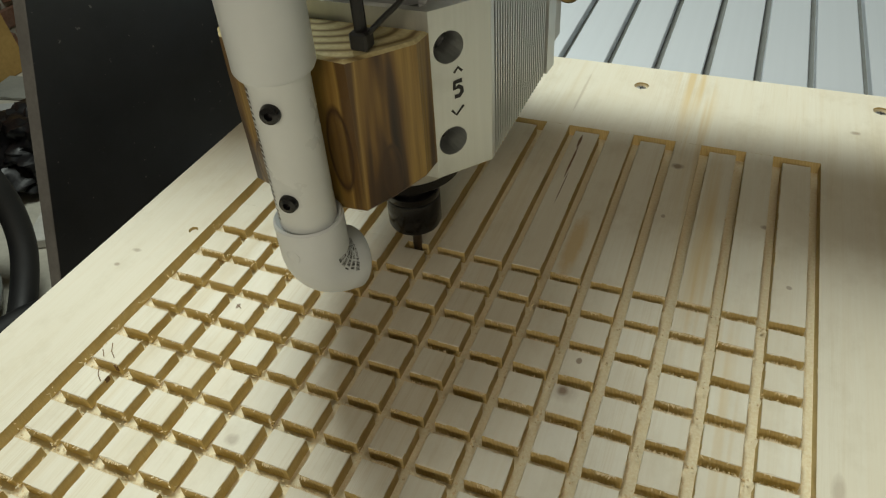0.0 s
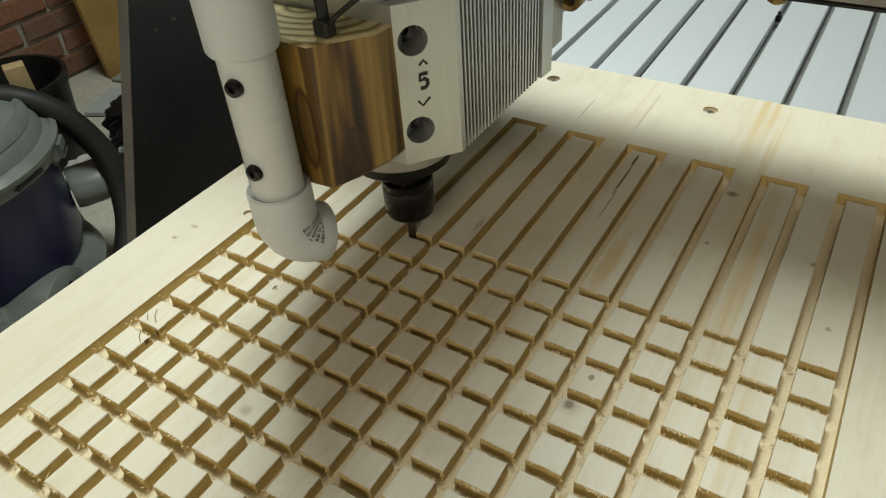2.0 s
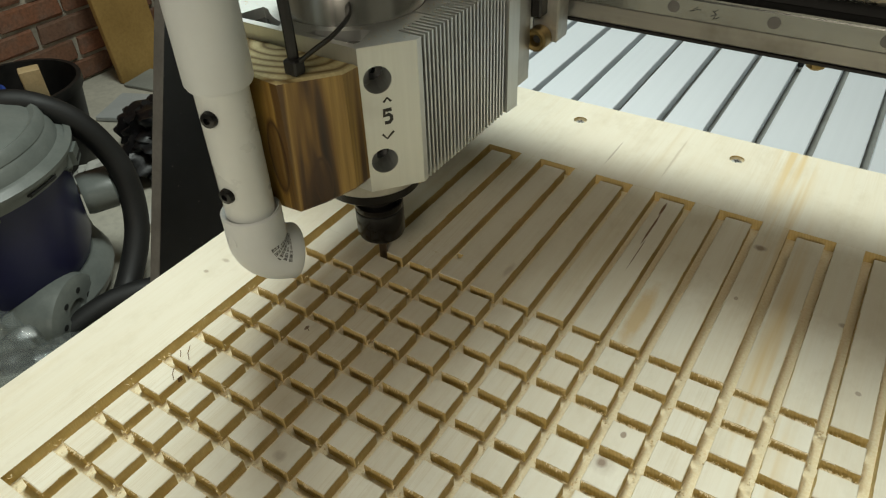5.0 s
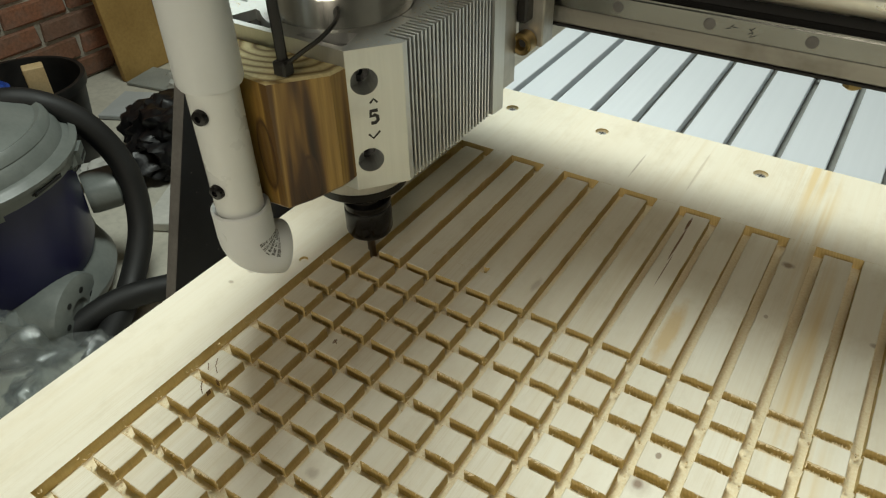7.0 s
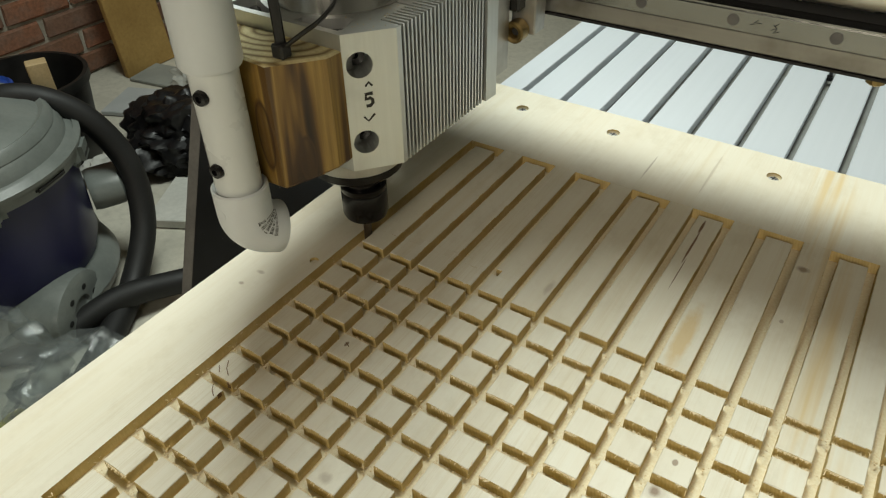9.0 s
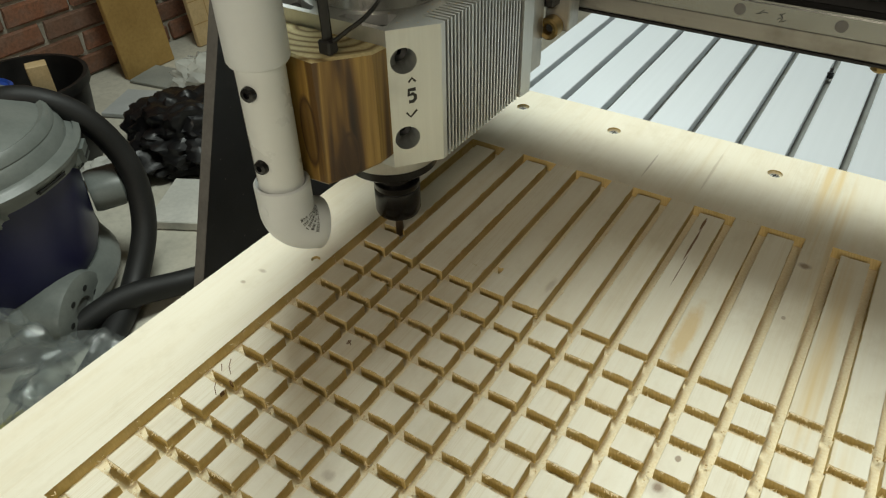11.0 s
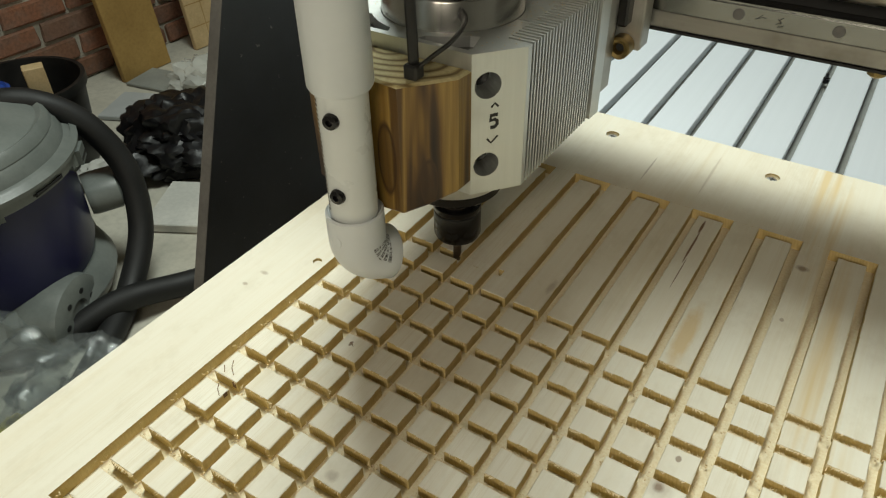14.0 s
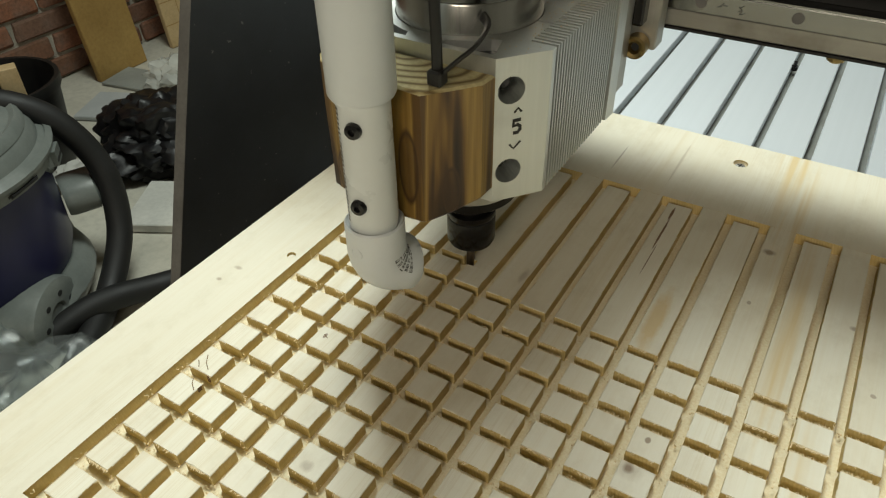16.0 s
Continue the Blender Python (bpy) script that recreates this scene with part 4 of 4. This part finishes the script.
def vacuum():
    v = thing("shop_vacuum", "grey workshop vacuum cleaner with a dark blue tank", "vacuum cleaner", Matrix.Translation((-0.997, 0.170, FLOOR)) @ Matrix.Diagonal((1.04, 1.04, 0.79, 1)))
    part("base", lathe([(0, 0.03), (0.175, 0.03), (0.185, 0.06), (0.175, 0.09), (0.160, 0.105), (0, 0.105)], 40), GREYPLASTIC, v, "", True)
    part("tank", lathe([(0.155, 0.10), (0.166, 0.14), (0.172, 0.345), (0.165, 0.35), (0, 0.35)], 48), BLUEPLASTIC, v, "dark blue tank", True)
    lid = part("lid", lathe([(0, 0.335), (0.176, 0.335), (0.186, 0.342), (0.189, 0.368), (0.182, 0.378), (0.174, 0.382), (0.170, 0.398),
                             (0.160, 0.416), (0.138, 0.434), (0.100, 0.450), (0.05, 0.458), (0, 0.460)], 56), GREYPLASTIC, v, "", True)
    part("rim", lathe([(0.186, 0.362), (0.192, 0.365), (0.193, 0.373), (0.184, 0.380)], 56), GREYPLASTIC, lid, "", True)
    # black solids draw the shade of the lid's recesses
    for a in (-62, -28, 18, 80):
        part("lid_recess", box(0.178, 0.1895, -0.030, 0.030, 0.346, 0.359, 0.004, None, 2), DARK, lid).matrix_basis = Matrix.Rotation(radians(a), 4, "Z")
    part("lid_step", lathe([(0.146, 0.428), (0.154, 0.433), (0.160, 0.426), (0.164, 0.412)], 56), GREYPLASTIC, lid, "", True)
    part("lid_ridge", lathe([(0.060, 0.456), (0.066, 0.463), (0.074, 0.459), (0.080, 0.453)], 40), GREYPLASTIC, lid, "", True)
    # vents are black bars, their shade put into the colour
    for k in range(5):
        vent = box(0.095, 0.128, -0.004, 0.004, 0.444, 0.452, 0.002, None, 2)
        part("lid_vent", vent, DARK, lid).matrix_basis = Matrix.Rotation(radians(-44 + 9 * k), 4, "Z")
    for a in (-15, 48, 170):
        b = box(0.165, 0.196, -0.030, 0.030, 0.318, 0.376, 0.013, None, 3)
        latch = part("latch", b, GREYPLASTIC, v, "", True)
        latch.matrix_basis = Matrix.Rotation(radians(a), 4, "Z")
        # raised black bar that draws the slot's shade
        part("latch_slot", box(0.1952, 0.1966, -0.016, 0.016, 0.338, 0.345, 0.0006), DARK, latch, "dark finger slot of the latch")
    part("handle", tube([(0.10, -0.05, 0.432), (0.09, -0.03, 0.464), (0.02, 0.03, 0.482), (-0.05, 0.08, 0.464), (-0.06, 0.09, 0.436)], 0.016, 14), GREYPLASTIC, lid, "", True)
    part("port", lathe([(0, 0), (0.042, 0), (0.045, 0.01), (0.045, 0.05), (0.036, 0.055), (0, 0.055)], 28, None, pose(0.06, 0.16, 0.20, -90, 0, -25)), GREYPLASTIC, v, "", True)
    for a, big in ((2, 0.072), (100, 0.05), (-60, 0.05), (180, 0.05)):
        ca, sa = math.cos(radians(a)), math.sin(radians(a))
        m = Matrix.Translation((0.165 * ca, 0.165 * sa, big)) @ Matrix.Rotation(radians(a + (118 if big > 0.07 else 62)), 4, "Z") @ Matrix.Rotation(radians(90), 4, "X")
        wh = part("wheel", lathe([(0, 0.026), (0.020, 0.026), (0.024, 0.030), (big * 0.8, 0.030), (big * 0.96, 0.026), (big, 0.018), (big, -0.020 - big * 0.4), (big * 0.8, -0.030 - big * 0.4), (0, -0.028 - big * 0.4)], 32, None, m), GREYPLASTIC, v, "grey plastic castor wheel", True)
        # black discs on the wheel draw the shade of its holes
        for k in range(6):
            q = m @ pose(big * 0.55 * math.cos(k * 1.047), big * 0.55 * math.sin(k * 1.047), 0.0302)
            part("vent_hole", lathe([(0, 0.0004), (0.006, 0.0004), (0.006, -0.002)], 12, None, q), DARK, wh)
        part("wheel_arm", box(0.10, 0.165, -0.03, 0.03, 0.05, 0.105, 0.012, None, 2), GREYPLASTIC, v, "", True).matrix_basis = Matrix.Rotation(radians(a), 4, "Z")
    return v


vacuum()


def hose(points, label):
    ob = solid("vacuum_hose", tube(points, 0.022, 16, None, 1.0, 10), RUBBER, label, "hose", "", None, "", True)
    return ob


hose([(-1.054, 0.201, -0.400), (-0.999, 0.280, -0.308), (-0.938, 0.359, -0.342), (-0.889, 0.396, -0.441), (-0.849, 0.369, -0.545), (-0.801, 0.283, -0.616), (-0.742, 0.190, -0.627), (-0.657, 0.052, -0.627)], "thick black rubber hose that loops down to the floor")
hose([(-0.906, 0.026, -0.627), (-0.814, 0.122, -0.627), (-0.777, 0.242, -0.603), (-0.735, 0.352, -0.620), (-0.644, 0.499, -0.627), (-0.489, 0.606, -0.627)], "thick black rubber hose lying on the floor")


def bucket(x, y, r, h, me, label):
    v = thing("bucket", label, "bucket", pose(x, y, FLOOR))
    part("body", lathe([(0, 0), (r * 0.82, 0), (r * 0.85, 0.01), (r * 0.99, h - 0.022), (r * 0.96, h - 0.022), (r * 0.81, 0.012), (0, 0.012)], 40), me, v, "", True)
    part("rim", lathe([(r * 0.955, h - 0.022), (r * 1.03, h - 0.022), (r * 1.045, h - 0.016), (r * 1.04, h), (r * 0.97, h), (r * 0.955, h - 0.022)], 40), me, v, "", True)
    return v


bucket(-1.375, 0.500, 0.130, 0.205, BLACKPLASTIC, "black plastic bucket beside the brick wall")
solid("wood_offcut", box(-0.016, 0.016, -0.021, 0.021, 0, 0.228, 0.002), PALEPINE, "pale sawn pine offcut standing in the bucket", "wood block", "", pose(-1.335, 0.521, FLOOR + 0.0125, 0, 0, -26))
BLUE = grain("bright_blue_plastic", (0.01, 0.05, 0.28), (0.015, 0.07, 0.36), 0.4, 10)
solid("blue_lid", lathe([(0, 0.010), (0.043, 0.010), (0.047, 0.015), (0.052, 0.011), (0.052, 0), (0, 0)], 32), BLUE, "round bright blue plastic lid", "lid", "", pose(-1.222, 0.357, FLOOR + 0.264), "", True)
bucket(-1.222, 0.357, 0.049, 0.264, BLACKPLASTIC, "narrow black plastic pail under a blue lid")


def panel(name, x0, y0, w, h, t, lean, turn, me, label):
    bm = box(0, t, 0, w, 0, h, 0.002)
    return solid(name, bm, me, label, "board", "", Matrix.Translation((x0, y0, FLOOR)) @ Matrix.Rotation(radians(turn), 4, "Z") @ Matrix.Rotation(radians(lean), 4, "Y"))


panel("leaning_board", -1.600, 0.872, 0.165, 0.62, 0.018, -6, 2, CARD, "brown fibreboard offcut leaning on the brick wall")
panel("propped_sheet", -1.606, 1.138, 0.34, 0.60, 0.018, -7, -3, PALEPINE, "pale pine panel leaning on the brick wall")


sheet = bpy.data.objects["propped_sheet"]
for i in range(1, 9):
    part("score_line", box(0.0178, 0.0186, 0.0, 0.34, i * 0.066 - 0.001, i * 0.066 + 0.001), CARD, sheet)
for i in range(1, 6):
    part("score_line", box(0.0178, 0.0186, i * 0.058 - 0.001, i * 0.058 + 0.001, 0.0, 0.60), CARD, sheet)


def crumpled(seed, sx, sy, sz, rough, freq, sub=4):
    bm = bmesh.new()
    bmesh.ops.create_icosphere(bm, subdivisions=sub, radius=1)
    off = Vector((seed * 3.7, seed * 1.3, 0))
    for v in bm.verts:
        n = v.co.normalized()
        k = 1 + rough * (abs(noise.noise(n * freq + off)) * 2 - 0.6) + rough * 0.5 * (abs(noise.noise(n * freq * 2.7 + off)) * 2 - 0.5)
        v.co = Vector((n.x * sx * k, n.y * sy * k, max(n.z * k, -0.62) * sz))
    low = min(v.co.z for v in bm.verts)
    for v in bm.verts:
        v.co.z -= low
    return bm


solid("rubbish_bag", crumpled(1, 0.150, 0.145, 0.092, 0.22, 1.7, 5), BAGBLACK, "crumpled glossy black rubbish bag on the floor", "rubbish bag", "", pose(-1.115, 0.700, FLOOR), "", True)


def film_material():
    w = Net("clear_plastic_film", 0.06)
    n1 = w.noise(w.place(local=True), 11, 2, 0.5, 0.8)
    clear = w.t.nodes.new("ShaderNodeBsdfTransparent")
    clear.inputs["Color"].default_value = (0.93, 0.945, 0.945, 1)
    w.b.inputs["Base Color"].default_value = (0.42, 0.45, 0.45, 1)
    w.b.inputs["Roughness"].default_value = 0.16
    w.b.inputs["Specular IOR Level"].default_value = 1.0
    w.b.inputs["Coat Weight"].default_value = 1.0
    w.b.inputs["Coat Roughness"].default_value = 0.08
    w.bump(n1, 0.8, 0.012)
    both = w.t.nodes.new("ShaderNodeMixShader")
    both.inputs["Fac"].default_value = 0.14
    w.link(clear.outputs[0], both.inputs[1])
    w.link(w.b.outputs[0], both.inputs[2])
    w.link(both.outputs[0], w.t.nodes["Material Output"].inputs["Surface"])
    return w.m


FILM = film_material()
for i, (x, y, s, hh) in enumerate(((-0.739, -0.012, 0.125, 0.135), (-0.636, 0.078, 0.1, 0.08), (-0.582, -0.020, 0.135, 0.155))):
    solid("plastic_bag", crumpled(7 + i, s, s, hh, 0.26, 2.0, 4), FILM, "crumpled clear plastic bag on the floor", "plastic bag", "", pose(x, y, FLOOR), "clear bags on the floor", True)
YELLOW = grain("yellow_paper", (0.55, 0.50, 0.10), (0.65, 0.60, 0.16), 0.7, 20)
solid("yellow_scrap", crumpled(20, 0.03, 0.035, 0.03, 0.3, 2.0, 3), YELLOW, "small crumpled yellow paper scrap", "scrap", "", pose(-0.692, -0.001, FLOOR + 0.001))


def slab_on_floor(name, x, y, sx, sy, t, turn, me, label, tilt=0):
    return solid(name, box(-sx / 2, sx / 2, -sy / 2, sy / 2, 0, t, min(0.002, t * 0.2)), me, label, "board", "", pose(x, y, FLOOR + 0.002, 0, tilt, turn))


slab_on_floor("white_board", -0.925, 0.545, 0.17, 0.16, 0.02, 28, WHITEBOARD, "dusty white board lying on the floor")
slab_on_floor("packing_sheet", -1.435, 0.780, 0.12, 0.14, 0.012, 24, grain("pale_grey_foam", (0.42, 0.44, 0.44), (0.50, 0.52, 0.52), 0.7, 12), "pale grey packing sheet on the floor")
solid("white_rag", crumpled(12, 0.050, 0.062, 0.035, 0.30, 1.6, 4), WHITEBOARD, "crumpled white cloth rag on the floor", "rag", "", pose(-1.185, 0.520, FLOOR), "", True)
SHEET = mat("milky_plastic_film", (0.72, 0.74, 0.70), 0.15)
SHEET.node_tree.nodes["Principled BSDF"].inputs["Alpha"].default_value = 0.5
solid("packing_film", crumpled(31, 0.11, 0.09, 0.06, 0.28, 2.2, 4), SHEET, "crumpled milky packing film heaped by the wall", "plastic film", "", pose(-1.340, 0.960, FLOOR), "", True)
slab_on_floor("grey_sheet", -1.500, 0.930, 0.16, 0.11, 0.008, 10, grain("grey_card", (0.26, 0.27, 0.25), (0.33, 0.34, 0.31), 0.8, 12), "grey card sheet on the floor")

# ---- bricks of the west wall, near the floor where they are seen ----
rnd = random.Random(11)


def brick_mesh(seed, l=0.175, h=0.052, d=0.03):
    r = random.Random(seed)
    bm = box(0, d, -l / 2, l / 2, -h / 2, h / 2, 0.005)
    for v in bm.verts:
        v.co += Vector((r.uniform(-1, 1) * 0.003, r.uniform(-1, 1) * 0.003, r.uniform(-1, 1) * 0.0025))
    return mesh_of("brick", bm, BRICK)


bricks = [brick_mesh(s) for s in range(8)]
for row in range(20):
    for k in range(15):
        y = -0.27 + (k + 0.5 * (row % 2)) * 0.186 + rnd.uniform(-0.004, 0.004)
        ob = new("brick", bricks[rnd.randrange(8)])
        ob.parent = wall_west
        ob.location = (WX - 0.030 + rnd.uniform(-0.004, 0.004), y, FLOOR + 0.033 + row * 0.0624 + rnd.uniform(-0.002, 0.002))


# ---- true size ----
def true_size():
    """Brings every mesh and every place to true metres."""
    for me in bpy.data.meshes:
        me.transform(Matrix.Scale(SIZE, 4))
    for ob in bpy.data.objects:
        if ob.type in ("MESH", "EMPTY"):
            ob.location = ob.location * SIZE


true_size()


# ---- what moves ----
def at(x, y, z):
    return pose(x * SIZE, y * SIZE, z * SIZE)


def motions():
    walk(head, [(t, at(x, y, 0)) for t, x, y in HEAD])
    walk(gantry, [(t, at(0, y, 0)) for t, x, y in HEAD])
    for ob, x, y, t in plugs:
        t = max(t, -1.0)
        if t > 16.2:
            continue
        up, down = at(x, y, 0), at(x, y, -D - 0.0006)
        if t <= 0.15:
            walk(ob, [(0, down), (16, down)])
        else:
            e = min(t + 0.1, 16)
            walk(ob, [(0, up), (max(t - 0.1, 0.05), up), (e, down)] + ([(16, down)] if e < 16 else []))


HEAD = [
    (0.0, 0.0885, 0.0), (1.0, 0.0780, 0.0), (2.0, 0.0674, 0.0), (3.0, 0.0570, 0.0), (4.0, 0.0463, 0.0),
    (6.5, 0.0190, 0.0), (7.5, 0.0084, 0.0), (8.0, 0.0030, 0.0), (8.3, 0.0003, 0.0), (8.45, -0.0005, 0.0012), (9.0, -0.0005, 0.0072),
    (9.6, -0.0004, 0.0140), (9.85, 0.0002, P), (10.2, 0.0030, P), (11.5, 0.0165, P), (12.0, 0.0219, P), (13.0, 0.0326, P), (14.0, 0.0433, P), (15.0, 0.0539, P), (16.0, 0.0647, P)]
motions()
